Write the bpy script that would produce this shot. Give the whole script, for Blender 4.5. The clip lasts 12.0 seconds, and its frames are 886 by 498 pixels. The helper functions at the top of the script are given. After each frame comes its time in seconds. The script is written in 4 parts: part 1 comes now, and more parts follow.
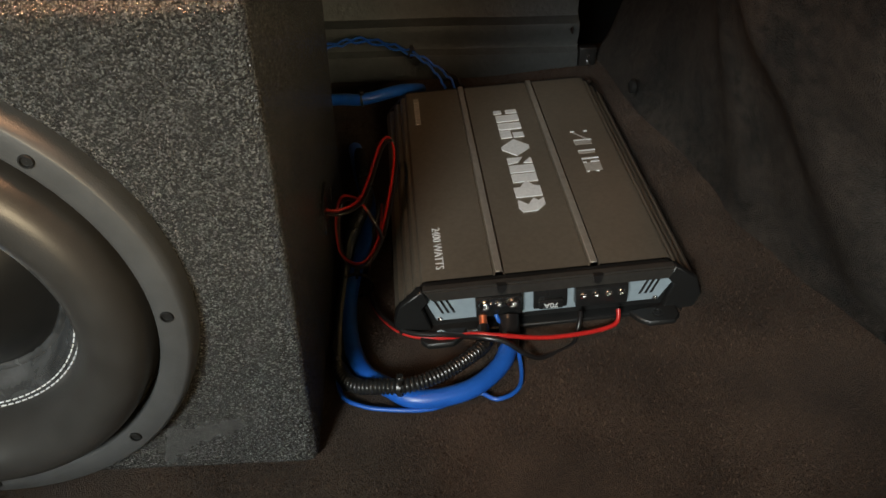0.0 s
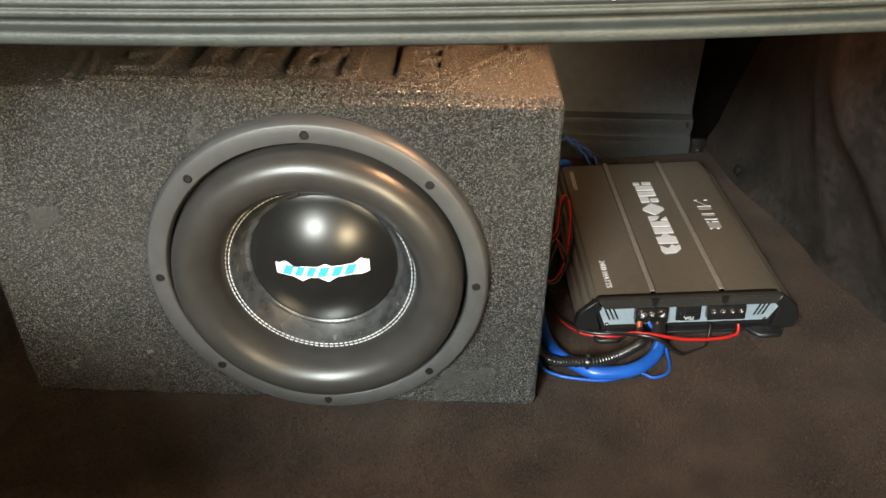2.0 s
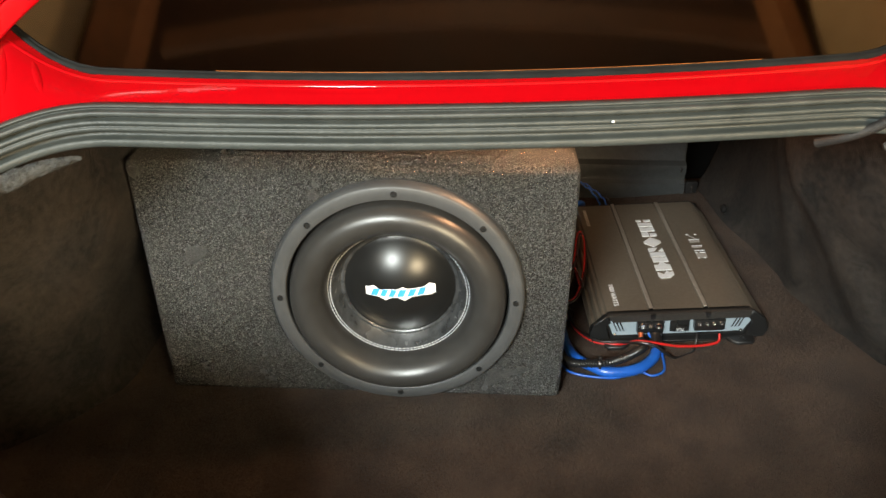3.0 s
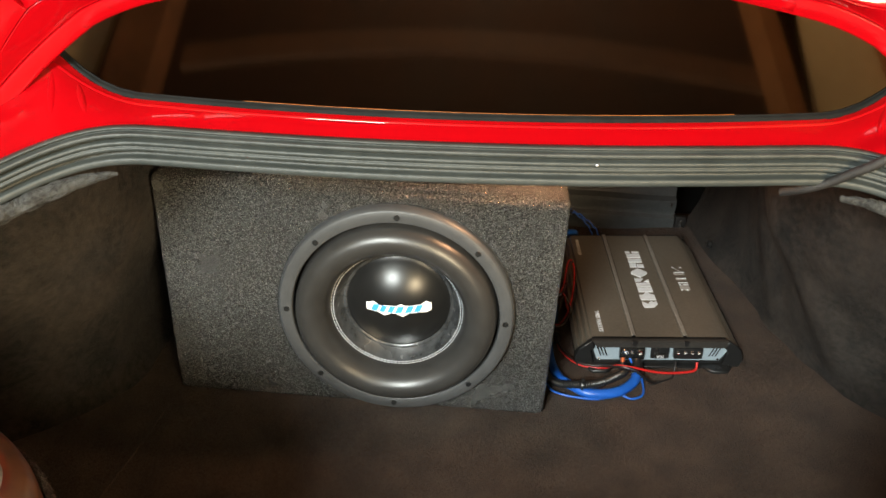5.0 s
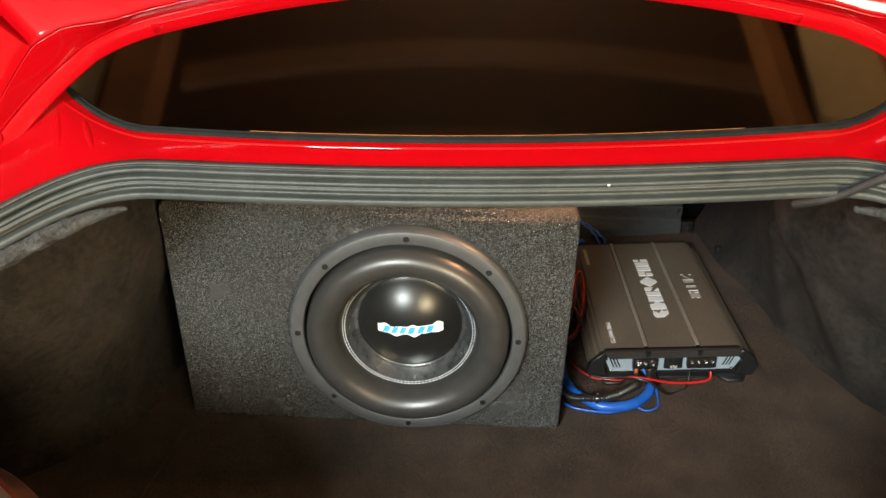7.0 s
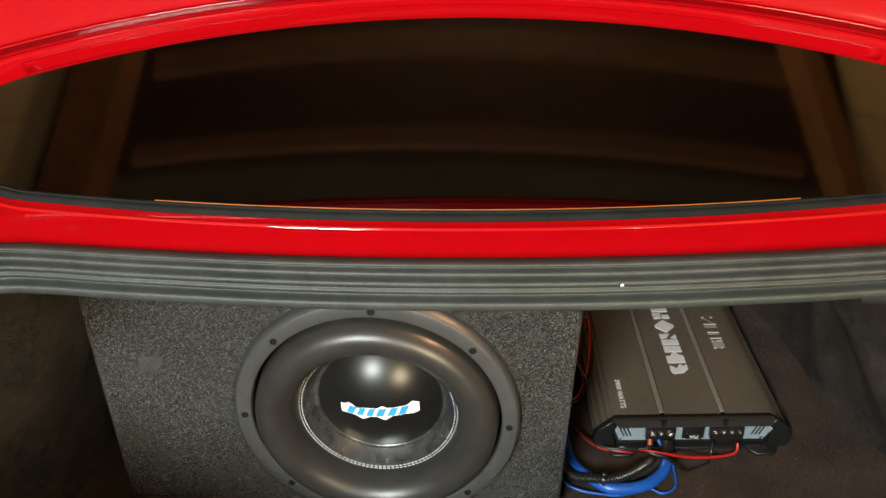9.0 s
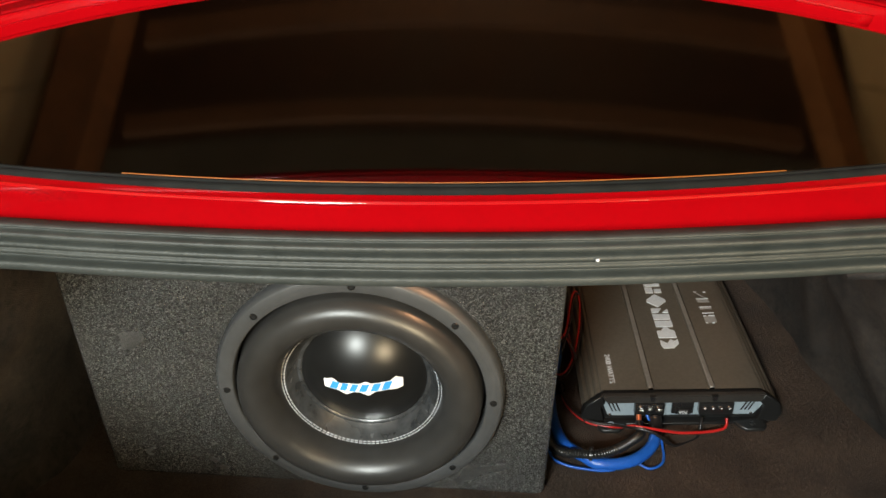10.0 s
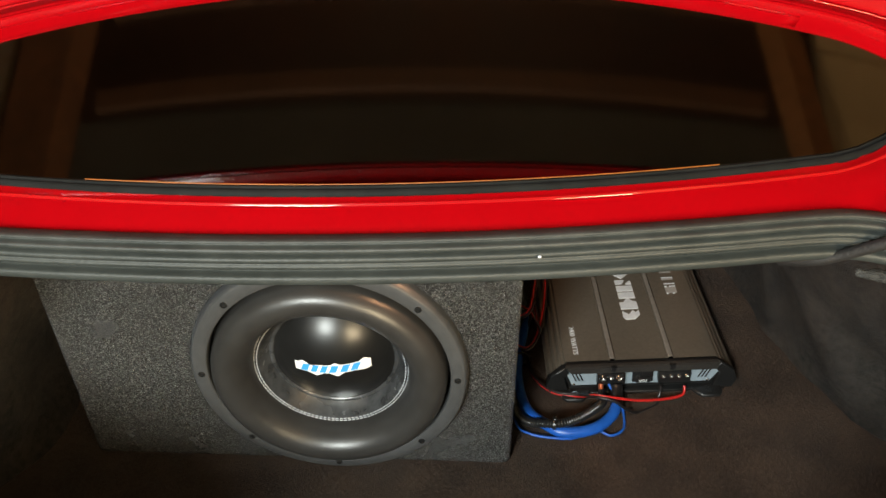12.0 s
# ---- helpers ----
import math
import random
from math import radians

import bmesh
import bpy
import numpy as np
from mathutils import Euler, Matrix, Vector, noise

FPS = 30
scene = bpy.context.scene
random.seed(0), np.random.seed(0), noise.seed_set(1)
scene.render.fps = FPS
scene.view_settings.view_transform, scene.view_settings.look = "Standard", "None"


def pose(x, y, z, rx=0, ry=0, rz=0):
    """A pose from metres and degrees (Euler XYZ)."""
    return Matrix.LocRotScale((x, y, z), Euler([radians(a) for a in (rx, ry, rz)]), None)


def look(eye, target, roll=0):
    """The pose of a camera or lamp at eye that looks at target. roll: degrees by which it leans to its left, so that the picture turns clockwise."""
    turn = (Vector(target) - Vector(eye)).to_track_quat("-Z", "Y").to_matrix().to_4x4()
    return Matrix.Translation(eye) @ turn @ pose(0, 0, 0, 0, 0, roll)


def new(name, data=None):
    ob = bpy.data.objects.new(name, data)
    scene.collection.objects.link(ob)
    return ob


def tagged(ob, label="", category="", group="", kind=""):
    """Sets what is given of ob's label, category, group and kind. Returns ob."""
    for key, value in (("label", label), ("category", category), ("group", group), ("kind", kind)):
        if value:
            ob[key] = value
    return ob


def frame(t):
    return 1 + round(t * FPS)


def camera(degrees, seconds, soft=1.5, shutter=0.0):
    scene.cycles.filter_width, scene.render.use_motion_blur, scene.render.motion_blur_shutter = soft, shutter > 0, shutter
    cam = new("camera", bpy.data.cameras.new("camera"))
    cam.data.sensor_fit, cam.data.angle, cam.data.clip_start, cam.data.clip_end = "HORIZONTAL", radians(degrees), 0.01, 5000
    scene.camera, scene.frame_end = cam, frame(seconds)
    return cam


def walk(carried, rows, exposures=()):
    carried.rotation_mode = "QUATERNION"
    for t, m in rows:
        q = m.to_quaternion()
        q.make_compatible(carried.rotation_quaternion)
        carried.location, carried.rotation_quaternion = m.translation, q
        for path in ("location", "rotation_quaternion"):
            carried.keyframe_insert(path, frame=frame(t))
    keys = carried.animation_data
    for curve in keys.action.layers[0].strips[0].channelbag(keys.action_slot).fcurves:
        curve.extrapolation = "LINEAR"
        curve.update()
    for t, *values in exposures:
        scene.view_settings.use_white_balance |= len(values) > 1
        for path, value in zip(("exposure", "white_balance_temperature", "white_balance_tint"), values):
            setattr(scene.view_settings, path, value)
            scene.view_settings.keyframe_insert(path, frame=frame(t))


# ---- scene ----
cam = camera(60.6, 12.0)
PATH = [
    (0, (0.289, -0.327, 0.467), (0.373, 1.241, -0.771), -0.1),
    (0.5, (0.29, -0.322, 0.465), (0.404, 1.208, -0.817), 1.2),
    (1, (0.284, -0.334, 0.476), (0.409, 1.221, -0.775), 2.0),
    (1.5, (0.217, -0.43, 0.495), (0.286, 1.148, -0.732), 1.3),
    (2, (0.132, -0.584, 0.575), (0.087, 1.109, -0.49), 0.8),
    (2.5, (0.08, -0.724, 0.632), (-0.011, 0.966, -0.434), 1.0),
    (3, (0.091, -0.792, 0.705), (0.016, 0.935, -0.3), -0.0),
    (3.2, (0.092, -0.815, 0.715), (0.023, 0.921, -0.276), 0.7),
    (4.8, (0.089, -0.856, 0.742), (0.019, 0.897, -0.218), 2.5),
    (5, (0.096, -0.852, 0.745), (0.02, 0.899, -0.218), 2.8),
    (5.5, (0.103, -0.843, 0.747), (0.054, 0.905, -0.224), 3.3),
    (6, (0.077, -0.855, 0.754), (-0.026, 0.883, -0.231), 3.4),
    (6.5, (0.07, -0.862, 0.769), (-0.033, 0.898, -0.175), 1.9),
    (7, (0.084, -0.839, 0.76), (0.003, 0.917, -0.193), 0.8),
    (7.5, (0.104, -0.74, 0.747), (0.014, 0.994, -0.245), -0.0),
    (7.7, (0.111, -0.693, 0.743), (-0.003, 1.034, -0.26), 0.5),
    (9.3, (0.108, -0.627, 0.767), (0.018, 1.093, -0.251), 0.8),
    (9.5, (0.115, -0.623, 0.762), (0.035, 1.078, -0.286), 1.3),
    (10, (0.13, -0.617, 0.758), (0.024, 1.068, -0.314), 0.4),
    (10.5, (0.138, -0.599, 0.758), (0.049, 1.081, -0.323), -0.5),
    (11, (0.145, -0.587, 0.757), (0.08, 1.089, -0.333), -0.3),
    (11.5, (0.165, -0.577, 0.759), (0.072, 1.079, -0.358), -1.0),
    (12, (0.155, -0.625, 0.798), (0.093, 1.003, -0.362), -0.1),
]
walk(cam, [(t, look(eye, target, roll)) for t, eye, target, roll in PATH],
     exposures=[(0.0, -0.64), (0.5, -0.66), (1.0, -0.48), (1.5, -0.1), (2.0, 0.30), (2.5, 0.24), (3.2, 0.08), (5.5, 0.08), (6.5, 0.03), (7.7, 0.0), (9.3, -0.36), (12.0, -0.36)])

# ---- world and lights ----
world = bpy.data.worlds.new("garage_air")
scene.world = world
world.use_nodes = True
world.node_tree.nodes["Background"].inputs["Color"].default_value = (0.9, 0.85, 0.8, 1)
world.node_tree.nodes["Background"].inputs["Strength"].default_value = 0.008


def bulb(name, eye, radius, watts, colour):
    data = bpy.data.lights.new(name, "POINT")
    data.shadow_soft_size, data.energy, data.color = radius, watts, colour
    ob = new(name, data)
    ob.location = eye
    return ob


bulb("cool_lamp", (-0.72, -2.50, 1.62), 0.36, 800, (0.88, 0.94, 0.90))
bulb("warm_lamp", (1.17, -2.36, 1.06), 0.30, 390, (1.0, 0.80, 0.50))
# Unseen fill light added to brighten the ceiling reflected in the window.
bulb("ceiling_fill", (0.10, 3.1, 1.10), 0.08, 330, (1.0, 0.66, 0.36))
bulb("boot_lamp", (0.196, 0.036, 0.448), 0.012, 6.5, (1.0, 0.50, 0.24))


# ---- materials ----
def nodes_of(name):
    m = bpy.data.materials.new(name)
    m.use_nodes = True
    nt = m.node_tree
    return m, nt, nt.nodes["Principled BSDF"]


def surface(name, a, b=None, rough=0.5, metal=0.0, scale=60.0, coarse=6.0, bump=0.0, bump_scale=300.0, rough_var=0.1, coat=0.0, spec=0.5, sheen=0.0):
    """Two tones mixed by coarse and fine noise, with a fine bump."""
    m, nt, p = nodes_of(name)
    b = b or tuple(c * 0.75 for c in a)
    co = nt.nodes.new("ShaderNodeTexCoord")
    n1, n2 = nt.nodes.new("ShaderNodeTexNoise"), nt.nodes.new("ShaderNodeTexNoise")
    n1.inputs["Scale"].default_value, n2.inputs["Scale"].default_value = scale, coarse
    n1.inputs["Detail"].default_value = n2.inputs["Detail"].default_value = 5
    add = nt.nodes.new("ShaderNodeMath")
    add.operation = "MULTIPLY_ADD"
    ramp = nt.nodes.new("ShaderNodeValToRGB")
    ramp.color_ramp.elements[0].position, ramp.color_ramp.elements[1].position = 0.42, 0.72
    ramp.color_ramp.elements[0].color, ramp.color_ramp.elements[1].color = (*b, 1), (*a, 1)
    for n in (n1, n2):
        nt.links.new(co.outputs["Object"], n.inputs["Vector"])
    nt.links.new(n1.outputs["Fac"], add.inputs[0])
    add.inputs[1].default_value = 0.5
    half = nt.nodes.new("ShaderNodeMath")
    half.operation = "MULTIPLY"
    half.inputs[1].default_value = 0.6
    nt.links.new(n2.outputs["Fac"], half.inputs[0])
    nt.links.new(half.outputs[0], add.inputs[2])
    nt.links.new(add.outputs[0], ramp.inputs[0])
    nt.links.new(ramp.outputs[0], p.inputs["Base Color"])
    mr = nt.nodes.new("ShaderNodeMapRange")
    mr.inputs["To Min"].default_value, mr.inputs["To Max"].default_value = max(0.02, rough - rough_var), min(1, rough + rough_var)
    nt.links.new(n2.outputs["Fac"], mr.inputs["Value"])
    nt.links.new(mr.outputs[0], p.inputs["Roughness"])
    p.inputs["Metallic"].default_value = metal
    p.inputs["Coat Weight"].default_value = coat
    p.inputs["Coat Roughness"].default_value = 0.03
    p.inputs["Specular IOR Level"].default_value = spec
    p.inputs["Sheen Weight"].default_value = sheen
    if bump:
        n3 = nt.nodes.new("ShaderNodeTexNoise")
        n3.inputs["Scale"].default_value, n3.inputs["Detail"].default_value = bump_scale, 4
        nt.links.new(co.outputs["Object"], n3.inputs["Vector"])
        bp = nt.nodes.new("ShaderNodeBump")
        bp.inputs["Strength"].default_value, bp.inputs["Distance"].default_value = 1.0, bump
        nt.links.new(n3.outputs["Fac"], bp.inputs["Height"])
        nt.links.new(bp.outputs[0], p.inputs["Normal"])
    return m


def liner_material():
    """Sprayed bed liner: hard grains of about a millimetre and a half, the palest tones painting in glints."""
    m, nt, p = nodes_of("sprayed_liner")
    co = nt.nodes.new("ShaderNodeTexCoord")
    vo, no, big = nt.nodes.new("ShaderNodeTexVoronoi"), nt.nodes.new("ShaderNodeTexNoise"), nt.nodes.new("ShaderNodeTexNoise")
    vo.inputs["Scale"].default_value, vo.inputs["Randomness"].default_value = 940, 1.0
    no.inputs["Scale"].default_value, no.inputs["Detail"].default_value = 1000, 3
    big.inputs["Scale"].default_value, big.inputs["Detail"].default_value = 14, 5
    for n in (vo, no, big):
        nt.links.new(co.outputs["Object"], n.inputs["Vector"])
    one = nt.nodes.new("ShaderNodeSeparateColor")
    nt.links.new(vo.outputs["Color"], one.inputs[0])
    h = nt.nodes.new("ShaderNodeMath")
    h.operation = "MULTIPLY_ADD"
    nt.links.new(vo.outputs["Distance"], h.inputs[0])
    h.inputs[1].default_value = -1.0
    nt.links.new(no.outputs["Fac"], h.inputs[2])
    lift = nt.nodes.new("ShaderNodeMath")
    lift.operation = "MULTIPLY_ADD"
    nt.links.new(one.outputs[1], lift.inputs[0])
    lift.inputs[1].default_value = 0.8
    nt.links.new(h.outputs[0], lift.inputs[2])
    bp = nt.nodes.new("ShaderNodeBump")
    bp.inputs["Strength"].default_value, bp.inputs["Distance"].default_value = 1.0, 0.0014
    nt.links.new(lift.outputs[0], bp.inputs["Height"])
    nt.links.new(bp.outputs[0], p.inputs["Normal"])
    mixn = nt.nodes.new("ShaderNodeMath")
    mixn.operation = "MULTIPLY_ADD"
    nt.links.new(no.outputs["Fac"], mixn.inputs[0])
    mixn.inputs[1].default_value = 0.7
    half_n = nt.nodes.new("ShaderNodeMath")
    half_n.operation = "MULTIPLY"
    half_n.inputs[1].default_value = 0.5
    nt.links.new(one.outputs[0], half_n.inputs[0])
    nt.links.new(half_n.outputs[0], mixn.inputs[2])
    # Ramp's pale top end puts glints into the grain colour.
    ramp = nt.nodes.new("ShaderNodeValToRGB")
    els = ramp.color_ramp.elements
    els[0].position, els[1].position = 0.34, 0.90
    els[0].color, els[1].color = (0.015, 0.015, 0.015, 1), (0.142, 0.140, 0.136, 1)
    for at, v in ((0.55, 0.027), (0.70, 0.042), (0.80, 0.069)):
        e = els.new(at)
        e.color = (v, v * 0.99, v * 0.97, 1)
    nt.links.new(mixn.outputs[0], ramp.inputs[0])
    nt.links.new(ramp.outputs[0], p.inputs["Base Color"])
    mr = nt.nodes.new("ShaderNodeMapRange")
    p.inputs["Specular IOR Level"].default_value = 0.9
    mr.inputs["To Min"].default_value, mr.inputs["To Max"].default_value = 0.14, 0.34
    nt.links.new(big.outputs["Fac"], mr.inputs["Value"])
    nt.links.new(mr.outputs[0], p.inputs["Roughness"])
    return m


LINER = liner_material()
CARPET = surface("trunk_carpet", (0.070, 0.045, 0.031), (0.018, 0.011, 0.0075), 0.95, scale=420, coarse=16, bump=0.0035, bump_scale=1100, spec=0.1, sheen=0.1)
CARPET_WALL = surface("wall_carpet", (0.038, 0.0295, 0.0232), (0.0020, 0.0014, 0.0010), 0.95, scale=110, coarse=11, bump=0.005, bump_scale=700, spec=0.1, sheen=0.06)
ROLL_PILE = surface("carpet_edge_pile", (0.085, 0.085, 0.08), (0.010, 0.010, 0.009), 0.95, scale=260, coarse=40, bump=0.006, bump_scale=900, spec=0.1, sheen=0.1)
RUBBER = surface("seal_rubber", (0.033, 0.038, 0.0365), (0.017, 0.021, 0.020), 0.56, scale=60, coarse=10, bump=0.0004, bump_scale=400)
SILL_GREY = surface("grey_sill_plastic", (0.145, 0.180, 0.190), (0.105, 0.132, 0.140), 0.45, scale=80, coarse=12, bump=0.0003, bump_scale=500)
MOULD_RUBBER = surface("moulding_rubber", (0.011, 0.0125, 0.0125), (0.006, 0.007, 0.007), 0.6, scale=80, coarse=12, spec=0.1)
BLACK_RUBBER = surface("surround_rubber", (0.032, 0.031, 0.030), (0.022, 0.021, 0.020), 0.36, scale=50, coarse=8, bump=0.0001, bump_scale=900)
GASKET = surface("gasket_plastic", (0.055, 0.056, 0.058), (0.042, 0.043, 0.044), 0.45, scale=90, bump=0.0002, bump_scale=900)
CONE = surface("cone_pulp", (0.050, 0.052, 0.055), (0.018, 0.019, 0.020), 0.25, scale=90, coarse=22, bump=0.0004, bump_scale=180, spec=0.8)
CAP = surface("dust_cap_gloss", (0.010, 0.010, 0.010), (0.007, 0.007, 0.007), 0.33, scale=40, rough_var=0.02, spec=0.40)
AMP_METAL = surface("amp_anodised_metal", (0.190, 0.166, 0.132), (0.150, 0.131, 0.104), 0.36, metal=0.55, scale=220, coarse=6, bump=0.0001, bump_scale=900)
# Paler copy of AMP_METAL: light on the ribs put into the colour.
AMP_RIB_LIGHT = surface("amp_rib_light", (0.30, 0.275, 0.24), (0.22, 0.20, 0.175), 0.4, metal=0.5, scale=160, coarse=12)
AMP_DARK = surface("amp_dark_bezel", (0.050, 0.045, 0.040), (0.036, 0.033, 0.030), 0.4, metal=0.4, scale=200, coarse=8, bump=0.0001, bump_scale=800)
AMP_BLACK = surface("amp_black", (0.009, 0.009, 0.009), (0.006, 0.006, 0.006), 0.45, bump=0.0002, bump_scale=700)
AMP_PLATE = surface("amp_plate_paint", (0.30, 0.36, 0.40), (0.26, 0.31, 0.35), 0.5, metal=0.2, scale=200)
CHROME = surface("polished_steel", (0.8, 0.8, 0.8), (0.65, 0.65, 0.65), 0.22, metal=1.0, scale=200)
LETTERING = surface("bright_lettering", (0.66, 0.68, 0.70), (0.5, 0.52, 0.54), 0.4, metal=0.15, scale=300)
DULL_LETTERING = surface("etched_lettering", (0.34, 0.32, 0.295), (0.26, 0.245, 0.225), 0.35, metal=0.1, scale=300)
BLUE = surface("blue_cable_jacket", (0.014, 0.098, 0.43), (0.009, 0.07, 0.33), 0.35, scale=150, coarse=20, bump=0.0002, bump_scale=600)
BLACK_PLASTIC = surface("black_plastic", (0.014, 0.014, 0.014), (0.01, 0.01, 0.01), 0.28, scale=200)
RED_WIRE = surface("red_wire_jacket", (0.46, 0.016, 0.014), (0.34, 0.012, 0.010), 0.35, scale=200)
BLACK_WIRE = surface("black_wire_jacket", (0.012, 0.011, 0.011), (0.01, 0.009, 0.009), 0.3, scale=200)
BLACK_SLEEVE = surface("woven_sleeve", (0.016, 0.014, 0.013), (0.008, 0.007, 0.007), 0.7, scale=300, bump=0.0008, bump_scale=700)
COPPER = surface("copper_end", (0.7, 0.22, 0.1), (0.5, 0.14, 0.07), 0.35, metal=0.8, scale=300)
THREAD = surface("white_thread", (0.62, 0.64, 0.68), (0.5, 0.52, 0.56), 0.7, scale=500)
LOGO_WHITE = surface("logo_white", (0.82, 0.82, 0.82), (0.76, 0.76, 0.76), 0.5, scale=300)
LOGO_BLUE = surface("logo_blue", (0.04, 0.30, 0.72), (0.03, 0.26, 0.66), 0.5, scale=300)
PAINT = surface("red_car_paint", (0.28, 0.0010, 0.0032), (0.26, 0.0009, 0.0029), 0.4, scale=40, coarse=3, coat=0.5, rough_var=0.03, spec=0.03)
PAINT.node_tree.nodes["Principled BSDF"].inputs["Coat Roughness"].default_value = 0.04
AMBER = surface("amber_tone", (0.40, 0.125, 0.008), (0.26, 0.08, 0.006), 0.6, scale=40)
AMBER_EDGE = surface("amber_brown_edge", (0.13, 0.058, 0.020), (0.022, 0.013, 0.008), 0.38, scale=30, coarse=9)
GAP_SHADE = surface("gap_shade", (0.006, 0.006, 0.006), (0.003, 0.003, 0.003), 0.9, scale=200, coarse=12, bump=0.001, bump_scale=500, spec=0.1)
TRIM_DARK = surface("dark_board", (0.022, 0.022, 0.022), (0.014, 0.014, 0.014), 0.7, scale=60, coarse=8, bump=0.001, bump_scale=200)
SEAT_BACK = surface("seat_back_vinyl", (0.044, 0.050, 0.051), (0.026, 0.030, 0.031), 0.6, scale=60, coarse=8, bump=0.0015, bump_scale=160)
WOOD = surface("rafter_wood", (0.34, 0.13, 0.035), (0.20, 0.07, 0.018), 0.6, scale=30, coarse=4, bump=0.002, bump_scale=60)
# Two darker copies of WOOD: dim light on these timbers put into colour.
DIM_WOOD = surface("dim_rafter_wood", (0.20, 0.075, 0.022), (0.09, 0.032, 0.009), 0.7, scale=24, coarse=3, bump=0.002, bump_scale=60)
DIM_JOIST = surface("dim_joist_wood", (0.125, 0.048, 0.014), (0.075, 0.028, 0.008), 0.7, scale=30, coarse=4)
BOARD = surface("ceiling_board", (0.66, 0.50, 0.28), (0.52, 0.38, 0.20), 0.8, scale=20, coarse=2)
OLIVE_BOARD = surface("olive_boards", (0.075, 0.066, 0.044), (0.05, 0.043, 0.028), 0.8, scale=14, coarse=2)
# Near-black tone stands for the unlit loft above the joists.
ROOF_SHADE = surface("roof_shade", (0.045, 0.015, 0.004), (0.022, 0.007, 0.002), 0.8, scale=12, coarse=2)
CONCRETE = surface("garage_concrete", (0.25, 0.24, 0.225), (0.18, 0.172, 0.165), 0.8, scale=20, coarse=2, bump=0.002, bump_scale=80)
PLASTER = surface("garage_plaster", (0.16, 0.145, 0.12), (0.12, 0.105, 0.09), 0.8, scale=10, coarse=1)

GLASS, _, gp = nodes_of("tinted_glass")
gp.inputs["Base Color"].default_value = (0.03, 0.014, 0.006, 1)
gp.inputs["Roughness"].default_value = 0.055
gp.inputs["Transmission Weight"].default_value = 1.0
gp.inputs["IOR"].default_value = 1.8


# ---- mesh helpers ----
def finish(ob, smooth=True, angle=40):
    if smooth:
        for f in ob.data.polygons:
            f.use_smooth = True
        ob.data.set_sharp_from_angle(angle=radians(angle))
    return ob


def mesh_object(name, bm, material, smooth=True, angle=40):
    me = bpy.data.meshes.new(name)
    bmesh.ops.recalc_face_normals(bm, faces=bm.faces)
    bm.to_mesh(me)
    bm.free()
    me.materials.append(material)
    ob = new(name, me)
    return finish(ob, smooth, angle)


def part(name, bm, material, parent, label="", smooth=True, angle=40):
    ob = mesh_object(name, bm, material, smooth, angle)
    ob.parent = parent
    if label:
        tagged(ob, label)
    return ob


def thing(name, label, category, m=None, group="", kind=""):
    ob = new(name)
    ob.empty_display_size = 0.05
    if m is not None:
        ob.matrix_world = m
    return tagged(ob, label, category, group, kind)


def box_bm(x0, x1, y0, y1, z0, z1, bevel=0.0, segments=2, bm=None):
    own = bmesh.new()
    bmesh.ops.create_cube(own, size=1, matrix=Matrix.LocRotScale(((x0 + x1) / 2, (y0 + y1) / 2, (z0 + z1) / 2), None, (x1 - x0, y1 - y0, z1 - z0)))
    if bevel:
        bmesh.ops.bevel(own, geom=own.edges[:], offset=bevel, segments=segments, profile=0.5, affect="EDGES")
    if bm is None:
        return own
    me = bpy.data.meshes.new("tmp")
    own.to_mesh(me)
    own.free()
    bm.from_mesh(me)
    bpy.data.meshes.remove(me)
    return bm


def grid_bm(rows, closed_u=False, closed_v=False, bm=None):
    """Quads between rows of points."""
    bm = bm or bmesh.new()
    vs = [[bm.verts.new(p) for p in r] for r in rows]
    nr, nc = len(vs), len(vs[0])
    for i in range(nr if closed_v else nr - 1):
        for j in range(nc if closed_u else nc - 1):
            bm.faces.new((vs[i][j], vs[i][(j + 1) % nc], vs[(i + 1) % nr][(j + 1) % nc], vs[(i + 1) % nr][j]))
    return bm


def spline(points, steps=8, closed=False):
    """Catmull-Rom through the points."""
    ps = [Vector(p) for p in points]
    n = len(ps)
    out = []
    for i in range(n if closed else n - 1):
        g = (lambda k: ps[k % n]) if closed else (lambda k: ps[min(max(k, 0), n - 1)])
        a, b, c, d = g(i - 1), g(i), g(i + 1), g(i + 2)
        for s in range(steps):
            t = s / steps
            out.append(0.5 * ((2 * b) + (c - a) * t + (2 * a - 5 * b + 4 * c - d) * t * t + (3 * b - a - 3 * c + d) * t ** 3))
    if not closed:
        out.append(ps[-1])
    return out


def resample(pts, pitch):
    out, left = [pts[0]], pitch
    for a, b in zip(pts, pts[1:]):
        d = (b - a).length
        while d > 0 and left <= d:
            a = a + (b - a) * (left / d)
            out.append(a)
            d = (b - a).length
            left = pitch
        left -= d
    return out


